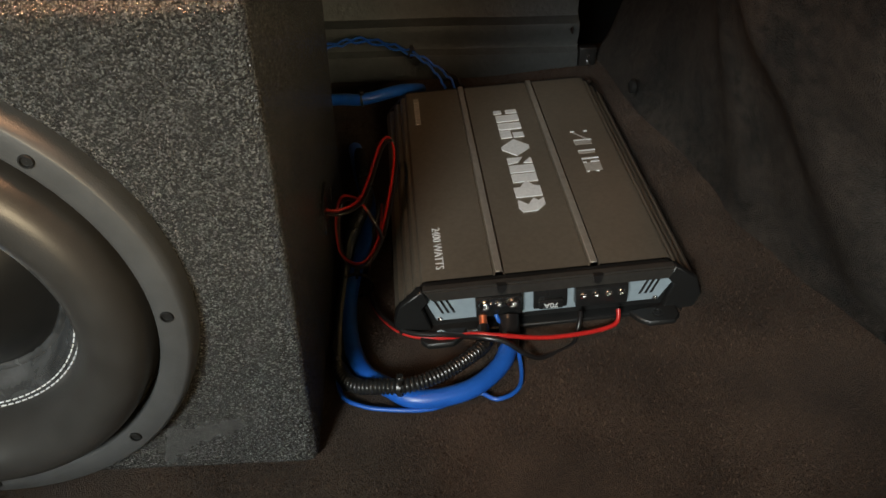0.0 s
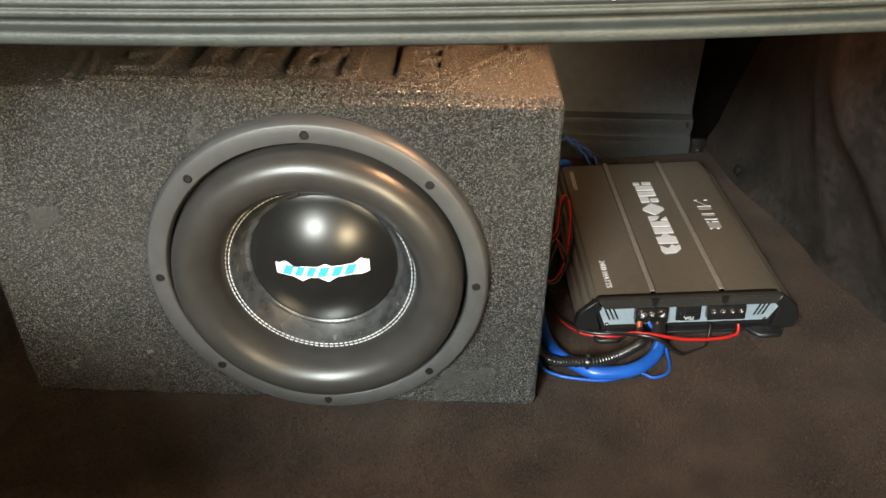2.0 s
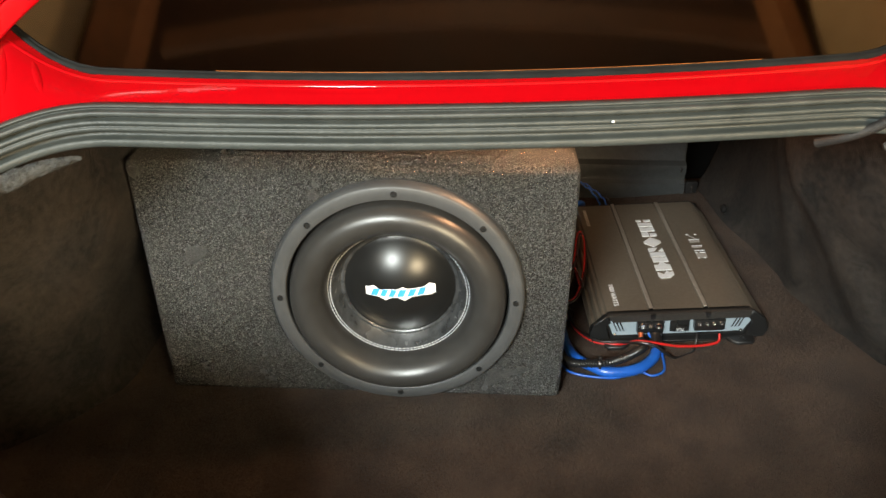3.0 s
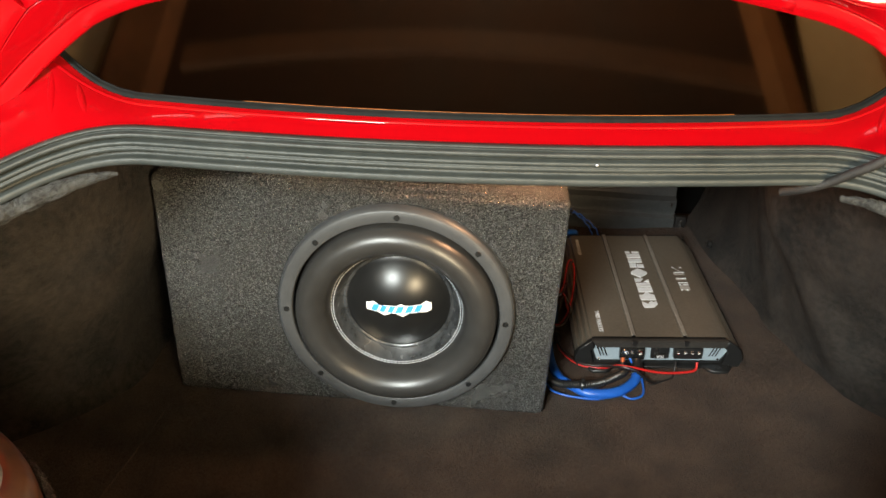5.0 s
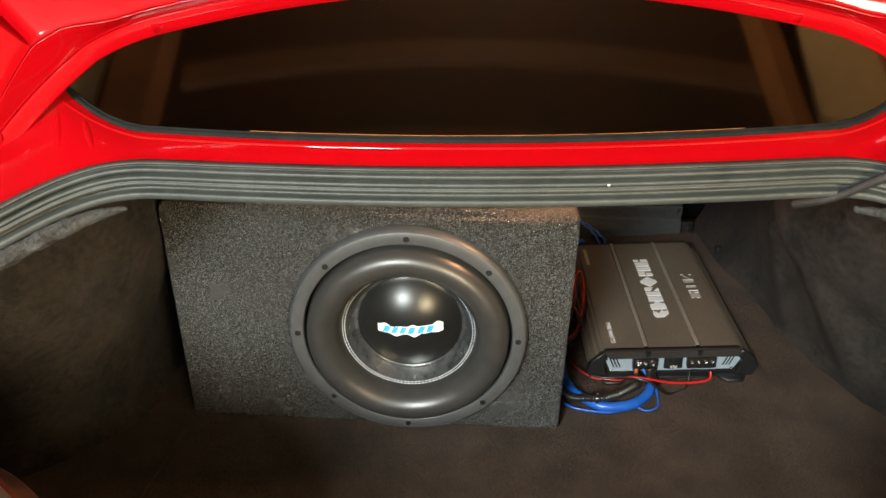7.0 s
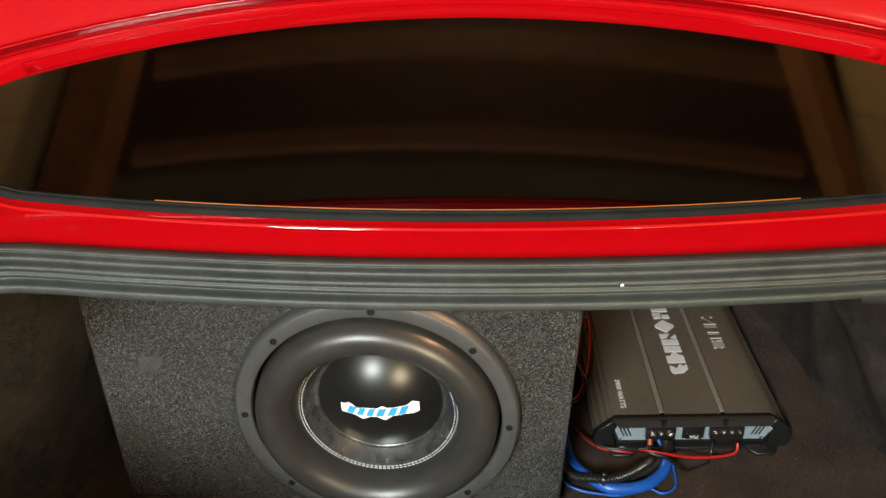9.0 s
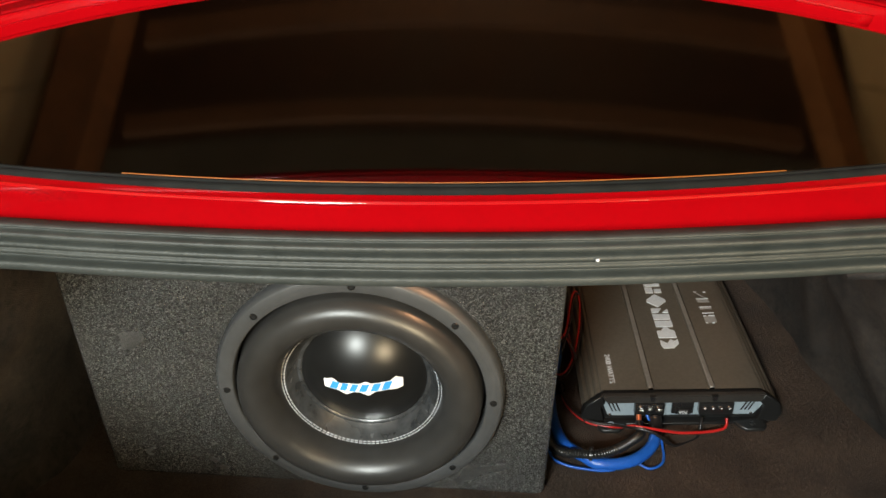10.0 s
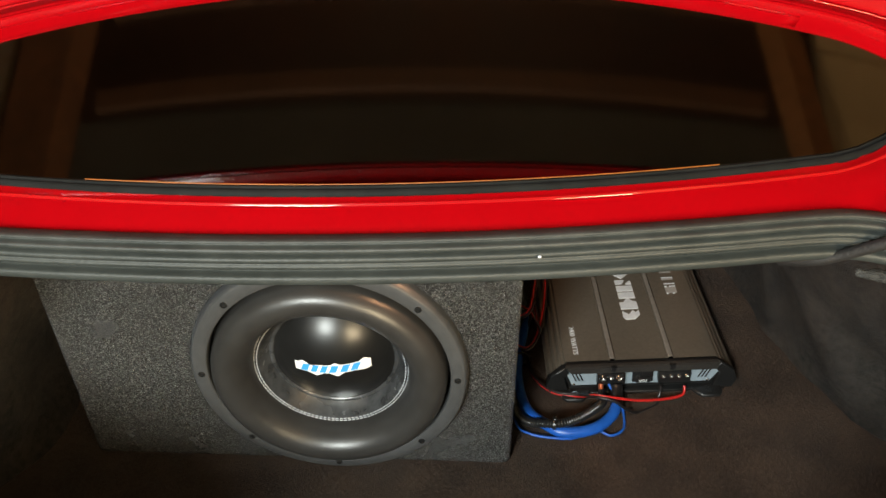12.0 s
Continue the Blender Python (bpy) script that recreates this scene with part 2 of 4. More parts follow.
def tube_bm(pts, radius, sides=12, caps=True, bm=None):
    """A round tube along points; radius a number or a function of the ring's index."""
    bm = bm or bmesh.new()
    up = Vector((0, 0, 1))
    rows = []
    for i, p in enumerate(pts):
        d = (pts[min(i + 1, len(pts) - 1)] - pts[max(i - 1, 0)]).normalized()
        if i == 0 and abs(d.z) > 0.9:
            up = Vector((1, 0, 0))
        side = d.cross(up).normalized()
        up = side.cross(d).normalized()
        r = radius(i) if callable(radius) else radius
        rows.append([p + r * (math.cos(2 * math.pi * k / sides) * side + math.sin(2 * math.pi * k / sides) * up) for k in range(sides)])
    vs = [[bm.verts.new(p) for p in r] for r in rows]
    for a, b in zip(vs, vs[1:]):
        for k in range(sides):
            bm.faces.new((a[k], a[(k + 1) % sides], b[(k + 1) % sides], b[k]))
    if caps:
        bm.faces.new(vs[0][::-1])
        bm.faces.new(vs[-1])
    return bm


def lathe_bm(profile, segments=96, bm=None):
    """Turn (radius, depth) about the y axis; depth runs along y."""
    bm = bm or bmesh.new()
    rows = [[(r * math.cos(2 * math.pi * k / segments), y, r * math.sin(2 * math.pi * k / segments)) for k in range(segments)] for r, y in profile]
    return grid_bm(rows, closed_u=True, bm=bm)


def prism_bm(outline, z0, z1, bm=None):
    """An outline in the xy plane, extruded from z0 to z1."""
    bm = bm or bmesh.new()
    lo, hi = [bm.verts.new((x, y, z0)) for x, y in outline], [bm.verts.new((x, y, z1)) for x, y in outline]
    bm.faces.new(lo[::-1])
    bm.faces.new(hi)
    for i in range(len(lo)):
        j = (i + 1) % len(lo)
        bm.faces.new((lo[i], lo[j], hi[j], hi[i]))
    return bm


# ---- the car's frame: u across, v towards the front, w up from the seal ----
CAR = Matrix.Translation((0.095, -0.182, 0.495)) @ Euler((0, radians(-1.3), radians(2.0))).to_matrix().to_4x4()

# half of the boot opening's outline, from the middle of the front edge round to the middle of the sill
HALF = [(0.0, 0.0), (0.12, 0.003), (0.24, 0.0125), (0.305, 0.0195), (0.345, 0.0205), (0.38, 0.014), (0.415, -0.002), (0.45, -0.026), (0.485, -0.055), (0.515, -0.10), (0.515, -0.16), (0.48, -0.205),
        (0.44, -0.225), (0.40, -0.235), (0.355, -0.25), (0.32, -0.275), (0.30, -0.31), (0.28, -0.40), (0.22, -0.47), (0.10, -0.49), (0.0, -0.492)]


def opening_w(u, v):
    back = max(0.0, 0.0205 * min(1.0, (u / 0.345) ** 2) - v)
    return -0.004 - 0.5 * min(back, 0.29) + 0.02 * max(0.0, back - 0.36)


ring = [(u, v) for u, v in HALF] + [(-u, v) for u, v in HALF[-2:0:-1]]
OPENING = spline([(u, v, opening_w(u, v)) for u, v in ring], 6, closed=True)


def inward(i):
    n = len(OPENING)
    d = OPENING[(i + 1) % n] - OPENING[i - 1]
    return Vector((d.y, -d.x, 0)).normalized()


def set_back(i):
    """How far the strip sits back under the sill trim."""
    k = min(1.0, max(0.0, (-0.20 - OPENING[i].y) / 0.06))
    return 0.010 * k * k * (3 - 2 * k)


def around_opening(profile):
    """Sweep a profile of (inward, up) pairs round the opening."""
    return [[OPENING[i] + inward(i) * (a - set_back(i)) + Vector((0, 0, b)) for a, b in profile] for i in range(len(OPENING))]


# weatherstrip: a nearly upright face with four rounded lips and deep grooves between them
prof = [(p.x, p.y) for p in spline([(-0.011, -0.038, 0), (-0.012, -0.006, 0), (-0.004, -0.0016, 0), (0.0, -0.0008, 0), (0.0022, -0.0016, 0), (0.0024, -0.0030, 0), (0.0004, -0.0042, 0), (0.0002, -0.0052, 0),
        (0.0040, -0.0060, 0), (0.0056, -0.0070, 0), (0.0058, -0.0092, 0), (0.0046, -0.0108, 0), (-0.0006, -0.0118, 0), (-0.0008, -0.0136, 0), (0.0036, -0.0146, 0), (0.0050, -0.0160, 0), (0.0050, -0.0180, 0),
        (0.0036, -0.0194, 0), (0.0036, -0.0204, 0), (0.0050, -0.0216, 0), (0.0048, -0.0238, 0), (0.0034, -0.0250, 0), (-0.0030, -0.0262, 0), (-0.0040, -0.0300, 0), (-0.0014, -0.0314, 0), (0.0030, -0.0322, 0),
        (0.0046, -0.0340, 0), (0.0044, -0.0380, 0), (0.0028, -0.0396, 0), (-0.0010, -0.0402, 0)], 2, closed=True)]
seal = mesh_object("weatherstrip", grid_bm(around_opening(prof), closed_u=True, closed_v=True), RUBBER, angle=60)
seal.matrix_world = CAR
tagged(seal, "grey ribbed rubber weatherstrip round the boot opening", "seal", kind="structure")

# red bodywork round the opening
GLASS_HALF = 0.50


def glass_foot(u):
    corner = max(0.0, abs(u) - 0.35)
    return Vector((u, 0.047 + 0.29 * u * u + 1.5 * corner ** 2, 0.001 + 4.0 * corner ** 2))


n_open = len(OPENING)
OUTER = []
for i, p in enumerate(OPENING):
    u, v = p.x, p.y
    if v > -0.001:
        OUTER.append(glass_foot(max(-0.45, min(0.45, u * 1.14))))
    else:
        s = 1 if u > 0 else -1
        k = min(1.0, (-0.001 - v) / 0.09)
        a = glass_foot(0.45 * s)
        if v > -0.25:
            b = Vector((s * 0.80, v + 0.14, -0.08 + 0.3 * v))
        else:
            b = Vector((u * 1.35 + s * 0.14 * min(1, abs(u) / 0.2), v - 0.12, -0.17 + 0.4 * (v + 0.25)))
        OUTER.append(a.lerp(b, k))
rows = []
for i, p in enumerate(OPENING):
    a, b = p + inward(i) * -0.004, OUTER[i]
    rows.append([a.lerp(b, t) + Vector((0, 0, -0.0150 * (1 - t) ** 2 - 0.0020 * math.sin(math.pi * t) + 0.0015 * math.exp(-((t - 0.82) / 0.015) ** 2))) for t in [k / 220 for k in range(221)]])
body = mesh_object("rear_deck_panel", grid_bm(rows, closed_v=True), PAINT)
body.matrix_world = CAR
solid = body.modifiers.new("thickness", "SOLIDIFY")
solid.thickness, solid.offset = 0.002, -1
for u0 in (-0.41, -0.372, 0.372, 0.41):
    i = min(range(n_open), key=lambda k: abs(OPENING[k].x - u0) + (1 if OPENING[k].y < -0.05 else 0))
    run = [rows[i][k] + Vector((0, 0, -0.0016)) for k in range(44, 200, 8)]
    part("pressed_fold", tube_bm(run, lambda k: 0.0045 * math.sin(math.pi * (k + 1) / 21) + 0.0005, 14), PAINT, body)
tagged(body, "glossy red painted bodywork round the boot opening", "car body", kind="structure")

# red quarter panels outside the opening, rising behind the hinges
for sd, nm in ((-1, "quarter_panel_left"), (1, "quarter_panel_right")):
    edge = [OUTER[i] for i, p in enumerate(OPENING) if p.x * sd > 0.30 and -0.15 < p.y < -0.006]
    edge.sort(key=lambda p: -p.x * sd)
    steps = ((0.0, 0.0, -0.002), (0.03, 0.014, 0.004), (0.06, 0.040, 0.012), (0.12, 0.10, 0.022), (0.30, 0.30, 0.026))
    qp = mesh_object(nm, grid_bm([[p + Vector((sd * a, b, c)) for a, b, c in steps] for p in edge]), PAINT)
    qp.matrix_world = CAR
    so = qp.modifiers.new("thickness", "SOLIDIFY")
    so.thickness = 0.002
    tagged(qp, "glossy red quarter panel beside the rear window", "car body", kind="structure")

# red fenders and rear panel to the car's sides, unseen, added to block light
fend = [i for i in range(n_open) if OPENING[i].y < -0.09]
fender = mesh_object("rear_fender", grid_bm([[OUTER[i] + inward(i) * -a + Vector((0, 0, b)) for a, b in ((0.0, -0.003), (0.05, -0.006), (0.12, -0.030), (0.24, -0.085), (0.40, -0.20))] for i in fend]), PAINT)
fender.matrix_world = CAR
fm = fender.modifiers.new("thickness", "SOLIDIFY")
fm.thickness, fm.offset = 0.002, -1
tagged(fender, "unseen red rear fenders and rear panel added to block lamp light", "car body", kind="structure")

# grey stepped sill trim along the rear of the opening
SILL = [i for i in range(n_open) if OPENING[i].y < -0.20 and abs(OPENING[i].x) < 0.405]
sill_prof = [(0.004, -0.050), (0.005, -0.012), (0.002, -0.004), (-0.003, 0.000), (-0.0045, 0.006), (-0.009, 0.010), (-0.019, 0.011), (-0.022, 0.006), (-0.035, 0.005), (-0.0375, 0.011), (-0.049, 0.012), (-0.0515, 0.007), (-0.067, 0.006), (-0.0695, 0.011), (-0.083, 0.012), (-0.086, 0.006), (-0.10, 0.000)]
sill_rows = [[OPENING[i] + inward(i) * a + Vector((0, 0, b + 0.012)) for a, b in [(a - 0.0170, b) for a, b in sill_prof]] for i in SILL]
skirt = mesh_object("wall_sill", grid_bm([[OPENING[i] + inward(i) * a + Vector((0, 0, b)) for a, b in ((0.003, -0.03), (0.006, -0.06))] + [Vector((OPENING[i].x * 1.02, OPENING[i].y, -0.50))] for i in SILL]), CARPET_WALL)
skirt.matrix_world = CAR
sk = skirt.modifiers.new("thickness", "SOLIDIFY")
sk.thickness = 0.006
tagged(skirt, "carpeted inner side of the boot sill", "wall", kind="structure")
sill = mesh_object("sill_trim", grid_bm(sill_rows), SILL_GREY, angle=50)
sill.matrix_world = CAR
sm = sill.modifiers.new("thickness", "SOLIDIFY")
sm.thickness = 0.002
tagged(sill, "grey stepped plastic trim along the boot sill", "trim", kind="structure")

# rolled carpet edge hanging below the weatherstrip
for sd, u0, dw in ((-1, 0.352, -0.049), (1, 0.352, -0.050)):
    run = sorted([i for i in range(n_open) if OPENING[i].x * sd > u0 and OPENING[i].y > -0.215], key=lambda i: -OPENING[i].y + 9 * (abs(OPENING[i].x) < u0))
    pts = [OPENING[i] + inward(i) * 0.003 + Vector((0, 0, dw)) for i in run]
    pts = resample(pts, 0.0016)
    rb = tube_bm(pts, lambda i: 0.0085 * min(1.0, 0.25 + i / 45) + 0.0016 * noise.noise(Vector((i * 0.09, 0, 5))), 40)
    for vt in rb.verts:
        vt.co += 0.0016 * noise.noise_vector(vt.co * 90) + 0.0016 * noise.noise_vector(vt.co * 420)
    roll = mesh_object("carpet_roll", rb, ROLL_PILE, angle=180)
    roll.matrix_world = CAR
    tagged(roll, "fuzzy grey rolled carpet edge under the weatherstrip", "carpet edge", group="carpet edges")

# amber translucent edge showing under the sill trim
edge_rows = [[OPENING[i] + inward(i) * a + Vector((0, 0, b)) for a, b in ((-0.020, 0.009), (-0.012, 0.004), (-0.006, 0.000), (-0.0025, -0.005), (-0.0010, -0.012), (0.0005, -0.044))] for i in SILL]
lip = mesh_object("sill_edge", grid_bm(edge_rows), AMBER_EDGE)
lip.matrix_world = CAR
lm = lip.modifiers.new("thickness", "SOLIDIFY")
lm.thickness, lm.offset = 0.002, -1
tagged(lip, "glossy amber-brown edge under the sill trim", "trim", kind="structure")

# rear window with its rubber moulding
SLOPE = radians(17.8)


def glass_point(u, d):
    p = glass_foot(u)
    p.z = 0.001 + 1.5 * math.tan(SLOPE) * max(0.0, abs(u) - 0.35) ** 2
    return p + Vector((0, 0.006 + d * math.cos(SLOPE), 0.0005 + d * math.sin(SLOPE)))


us = [-GLASS_HALF + 2 * GLASS_HALF * k / 48 for k in range(49)]
window = thing("window_1", "dark tinted rear window in black rubber moulding", "window", CAR, kind="structure")
pane = part("pane", grid_bm([[glass_point(u * 0.978, 0.62 * k / 16) for u in us] for k in range(17)]), GLASS, window)
sol = pane.modifiers.new("thickness", "SOLIDIFY")
sol.thickness, sol.use_rim = 0.004, False
pane.visible_shadow = False
mould = [(-0.002, -0.003), (-0.002, 0.0015), (-0.0005, 0.0020), (0.000, 0.004), (0.003, 0.0055), (0.0045, 0.0035), (0.006, 0.0035), (0.0075, 0.0058), (0.010, 0.0055), (0.0115, 0.002), (0.0115, -0.003)]
part("moulding", grid_bm([[glass_foot(u) + Vector((0, a, b)) for a, b in mould] for u in us]), MOULD_RUBBER, window, "black rubber window moulding", angle=60)
# Thin amber tube along the pane's foot.
part("amber_line", tube_bm([glass_point(u * 0.50 + 0.01, 0.0062) + Vector((0, 0, 0.0022)) for u in us], 0.0008, 6), AMBER, window, "thin amber line along the window's foot")


# boot lid, standing open
def lid_edge(u):
    a = min(abs(u), 0.552)
    w = 0.1296 - 0.40 * a * a - 2.0 * max(0.0, a - 0.33) ** 2 + 0.7 * max(0.0, abs(u) - 0.552)
    w -= 0.27 * max(0.0, a - 0.395)
    fore = 0.22 * a * a + 0.25 * max(0.0, a - 0.40)
    return Vector((u, 0.139 - fore, w + 0.35 * fore))


def lid_point(u, a, d):
    p, q = lid_edge(u), (lid_edge(u + 0.002) - lid_edge(u - 0.002)).normalized()
    nrm = Vector((-q.z, 0, q.x)).normalized()
    way = nrm.lerp(Vector((nrm.x * 0.2, 0, 1)), min(1, max(0, (a - 0.10) / 0.25))).normalized()
    return p + way * a + Vector((0, -d - 0.25 * a, 0))


def lid_strip(name, profile, us, label):
    ob = part(name, grid_bm([[lid_point(u, a, d) for a, d in (profile(u) if callable(profile) else profile)] for u in us]), PAINT, lid, label, angle=16)
    sm = ob.modifiers.new("thickness", "SOLIDIFY")
    sm.thickness = 0.002
    return ob


def crease(u):
    """Where the pressed channel of the lid meets the inner panel."""
    k = min(1.0, max(0.0, (abs(u) - 0.350) / 0.065))
    return 0.0275 + 0.0185 * k * k * (3 - 2 * k) - 0.28 * max(0.0, abs(u) - 0.415)


def inner_face(u):
    c = crease(u)
    if abs(u) < 0.4153:
        return [(c + a, d) for a, d in ((0.0, 0.0068), (0.0015, 0.0066), (0.004, 0.0056), (0.012, 0.0028), (0.05, -0.008), (0.13, -0.026), (0.23, -0.040), (0.43, -0.055))]
    return [(c + a, d) for a, d in ((0.0, 0.0068), (0.0015, 0.0071), (0.004, 0.0076), (0.012, 0.0088), (0.05, 0.0096), (0.13, 0.0100), (0.23, 0.0100), (0.43, 0.0100))]


lid_us = [-0.492 + 0.984 * k / 100 for k in range(101)]
lid = thing("tailgate", "open glossy red tailgate seen from inside", "tailgate", CAR)
lid_strip("hem_flange", [(0.0, -0.002), (0.0, 0.0008), (0.0012, 0.0016), (0.004, 0.0018), (0.0140, 0.0022), (0.0165, 0.0016), (0.0178, 0.0002), (0.0185, -0.0012)], lid_us, "red folded hem of the lid")
lid_strip("channel", lambda u: [(0.0185, -0.0012), (0.0205, -0.0014), (0.0225, -0.0002), (0.5 * (0.0225 + crease(u)), 0.0034), (crease(u) - 0.0006, 0.0066), (crease(u), 0.0068)], lid_us, "")
lid_strip("inner_panel", inner_face, [-0.4150 + 0.83 * k / 80 for k in range(81)], "red pressed inner panel")
for sd in (-1, 1):
    lid_strip("hinge_plate", inner_face, [sd * v for v in [0.4151, 0.4164] + [0.4164 + 0.0756 * k / 16 for k in range(1, 17)]], "red stepped plate round the hinge bolts")
lid_strip("hem_strip", [(0.0025, 0.0016), (0.003, 0.0032), (0.0105, 0.0036), (0.0116, 0.0018)], [-0.332 + 0.64 * k / 50 for k in range(51)], "raised strip on the hem")
for u, a in ((-0.468, 0.063), (-0.482, 0.019), (0.468, 0.063), (0.482, 0.019)):
    c = lid_point(u, a, 0.0095 if a > 0.05 else 0.0005)
    bb = lathe_bm([(0.0150, 0.004), (0.0146, -0.0006), (0.0130, -0.0014), (0.0058, -0.0010), (0.0055, -0.0040), (0.0042, -0.0050), (0.0002, -0.0050)] if a > 0.05 else [(0.008, 0.006), (0.008, -0.001), (0.0068, -0.002), (0.0036, -0.002), (0.0032, 0.001), (0.0002, 0.001)], 24)
    bmesh.ops.translate(bb, verts=bb.verts, vec=c)
    part("hinge_bolt", bb, PAINT, lid, "painted hinge bolt")

# dark cabin behind the window
cab = [[glass_point(u, 0.64) for u in us], [glass_point(u, 0.64) + Vector((0, 0.05, -0.35)) for u in us], [Vector((u, 0.10, -0.026)) for u in us]]
cabin = mesh_object("cabin_lining", grid_bm(cab), TRIM_DARK)
cabin.matrix_world = CAR
tagged(cabin, "dark cabin lining behind the rear window", "wall", kind="structure")

# ---- boot interior ----
def floor_z(x, y):
    f = min(1.0, max(0.0, (x - 0.33) / 0.25))
    return 0.020 * f * f * (3 - 2 * f)


fl_rows = [[Vector((-0.75 + 1.7 * i / 68, -0.75 + 1.46 * j / 68, 0)) for i in range(69)] for j in range(69)]
for r in fl_rows:
    for q in r:
        q.z = floor_z(q.x, q.y) + 0.0015 * (noise.noise(q * 9) - 0.4)
floor = mesh_object("floor", grid_bm(fl_rows), CARPET)
fs = floor.modifiers.new("thickness", "SOLIDIFY")
fs.thickness, fs.offset = 0.03, -1
tagged(floor, "dark brown-grey carpet of the boot floor", "floor", kind="structure")


# short lying pile of the floor carpet
PILE, pnt, pp = nodes_of("carpet_pile")
geo, pile_ramp = pnt.nodes.new("ShaderNodeNewGeometry"), pnt.nodes.new("ShaderNodeValToRGB")
pile_ramp.color_ramp.elements[0].color, pile_ramp.color_ramp.elements[1].color = (0.022, 0.014, 0.0095, 1), (0.074, 0.050, 0.036, 1)
mid = pile_ramp.color_ramp.elements.new(0.6)
mid.color = (0.046, 0.029, 0.020, 1)
pnt.links.new(geo.outputs["Random Per Island"], pile_ramp.inputs[0])
pnt.links.new(pile_ramp.outputs[0], pp.inputs["Base Color"])
pp.inputs["Roughness"].default_value, pp.inputs["Specular IOR Level"].default_value = 0.85, 0.15
rng = np.random.default_rng(7)
count = 260000
bx, by = rng.uniform(-0.45, 0.78, count), rng.uniform(-0.30, 0.66, count)
keep = ~((bx > -0.318) & (bx < 0.212) & (by > 0.02)) & ~((bx > 0.29) & (bx < 0.51) & (by > 0.17) & (by < 0.50))
bx, by = bx[keep], by[keep]
k = np.clip((bx - 0.33) / 0.25, 0, 1)
bz = 0.020 * k * k * (3 - 2 * k) - 0.0006
turn, lean, size = rng.uniform(0, 2 * math.pi, bx.size), rng.uniform(0.35, 1.1, bx.size), rng.uniform(0.0014, 0.0030, bx.size)
wide = rng.uniform(0.0003, 0.0007, bx.size)
base = np.stack([bx, by, bz], 1)
across = np.stack([-np.sin(turn), np.cos(turn), np.zeros(bx.size)], 1) * wide[:, None]
tip = np.stack([np.cos(turn) * np.cos(lean), np.sin(turn) * np.cos(lean), np.sin(lean)], 1) * size[:, None]
blades = np.stack([base - across, base + across, base + tip], 1).reshape(-1, 3)
pile_mesh = bpy.data.meshes.new("carpet_pile")
pile_mesh.from_pydata(blades.tolist(), [], np.arange(len(blades)).reshape(-1, 3).tolist())
pile_mesh.materials.append(PILE)
tagged(new("carpet_pile", pile_mesh), "short brown-grey fibres of the floor carpet", "carpet", kind="stuff")


seam = mesh_object("carpet_seam", tube_bm(resample([Vector((-0.327, -0.01, 0.0)), Vector((-0.333, -0.10, 0.0)), Vector((-0.345, -0.20, 0.0)), Vector((-0.365, -0.34, 0.0))], 0.01), 0.0022, 8), CARPET)
tagged(seam, "dark raised seam in the floor carpet", "carpet seam", kind="structure")


def liner(name, base, top, z1, label, side):
    b, t = spline(base, 16), spline(top, 16)
    rows = []
    for k in range(33):
        f = (k / 32) ** 1.4
        r = []
        for i, (p, q) in enumerate(zip(b, t)):
            c = p.lerp(q, f)
            c.z = z1 * f - 0.003
            c.x += side * 0.025 * max(0.0, 1 - c.z / 0.05) ** 2
            bulge = 0.012 * noise.noise(Vector((c.x * 5, c.y * 6, c.z * 4))) + 0.006 * noise.noise(c * 16) + 0.002 * noise.noise(c * 45)
            ahead = 1 / (1 + math.exp((c.y - 0.36) / 0.04))
            c.x += side * (0.045 if side < 0 else 0.035) * ahead * math.exp(-((c.z - 0.29) / 0.11) ** 2)
            if side < 0:
                # two soft folds of the carpet drawn over the wheel arch
                for y0, wd, am in ((0.30 + 0.22 * (c.z - 0.15), 0.034, 0.014), (0.155 + 0.45 * (c.z - 0.19), 0.050, 0.018)):
                    bulge -= am * math.exp(-((c.y - y0) / wd) ** 2) * min(1.0, c.z / 0.07)
            r.append(c + Vector((bulge, bulge * 0.5, 0)))
        rows.append(r)
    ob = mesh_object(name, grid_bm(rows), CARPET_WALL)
    s = ob.modifiers.new("thickness", "SOLIDIFY")
    s.thickness, s.offset = 0.006, 0
    return tagged(ob, label, "wall", kind="structure")


liner("wall_left", [(-0.42, 0.66, 0), (-0.42, 0.30, 0), (-0.42, 0.06, 0), (-0.44, -0.02, 0), (-0.50, -0.09, 0), (-0.60, -0.18, 0), (-0.68, -0.35, 0), (-0.68, -0.75, 0)],
      [(-0.37, 0.66, 0), (-0.362, 0.30, 0), (-0.355, 0.06, 0), (-0.36, -0.06, 0), (-0.41, -0.15, 0), (-0.47, -0.22, 0), (-0.50, -0.35, 0), (-0.45, -0.70, 0)], 0.425, "charcoal carpet lining on the boot's side", 1)
liner("wall_right", [(0.556, 0.66, 0), (0.584, 0.50, 0), (0.628, 0.32, 0), (0.665, 0.17, 0), (0.73, 0.06, 0), (0.83, -0.04, 0), (0.89, -0.20, 0), (0.89, -0.75, 0)],
      [(0.79, 0.90, 0), (0.655, 0.54, 0), (0.585, 0.32, 0), (0.55, 0.17, 0), (0.56, 0.06, 0), (0.60, -0.03, 0), (0.66, -0.20, 0), (0.62, -0.70, 0)], 0.44, "charcoal carpet lining over the wheel arch", -1)

seat = thing("seat_back", "folded black vinyl panel of the rear seat back", "seat back", kind="structure")
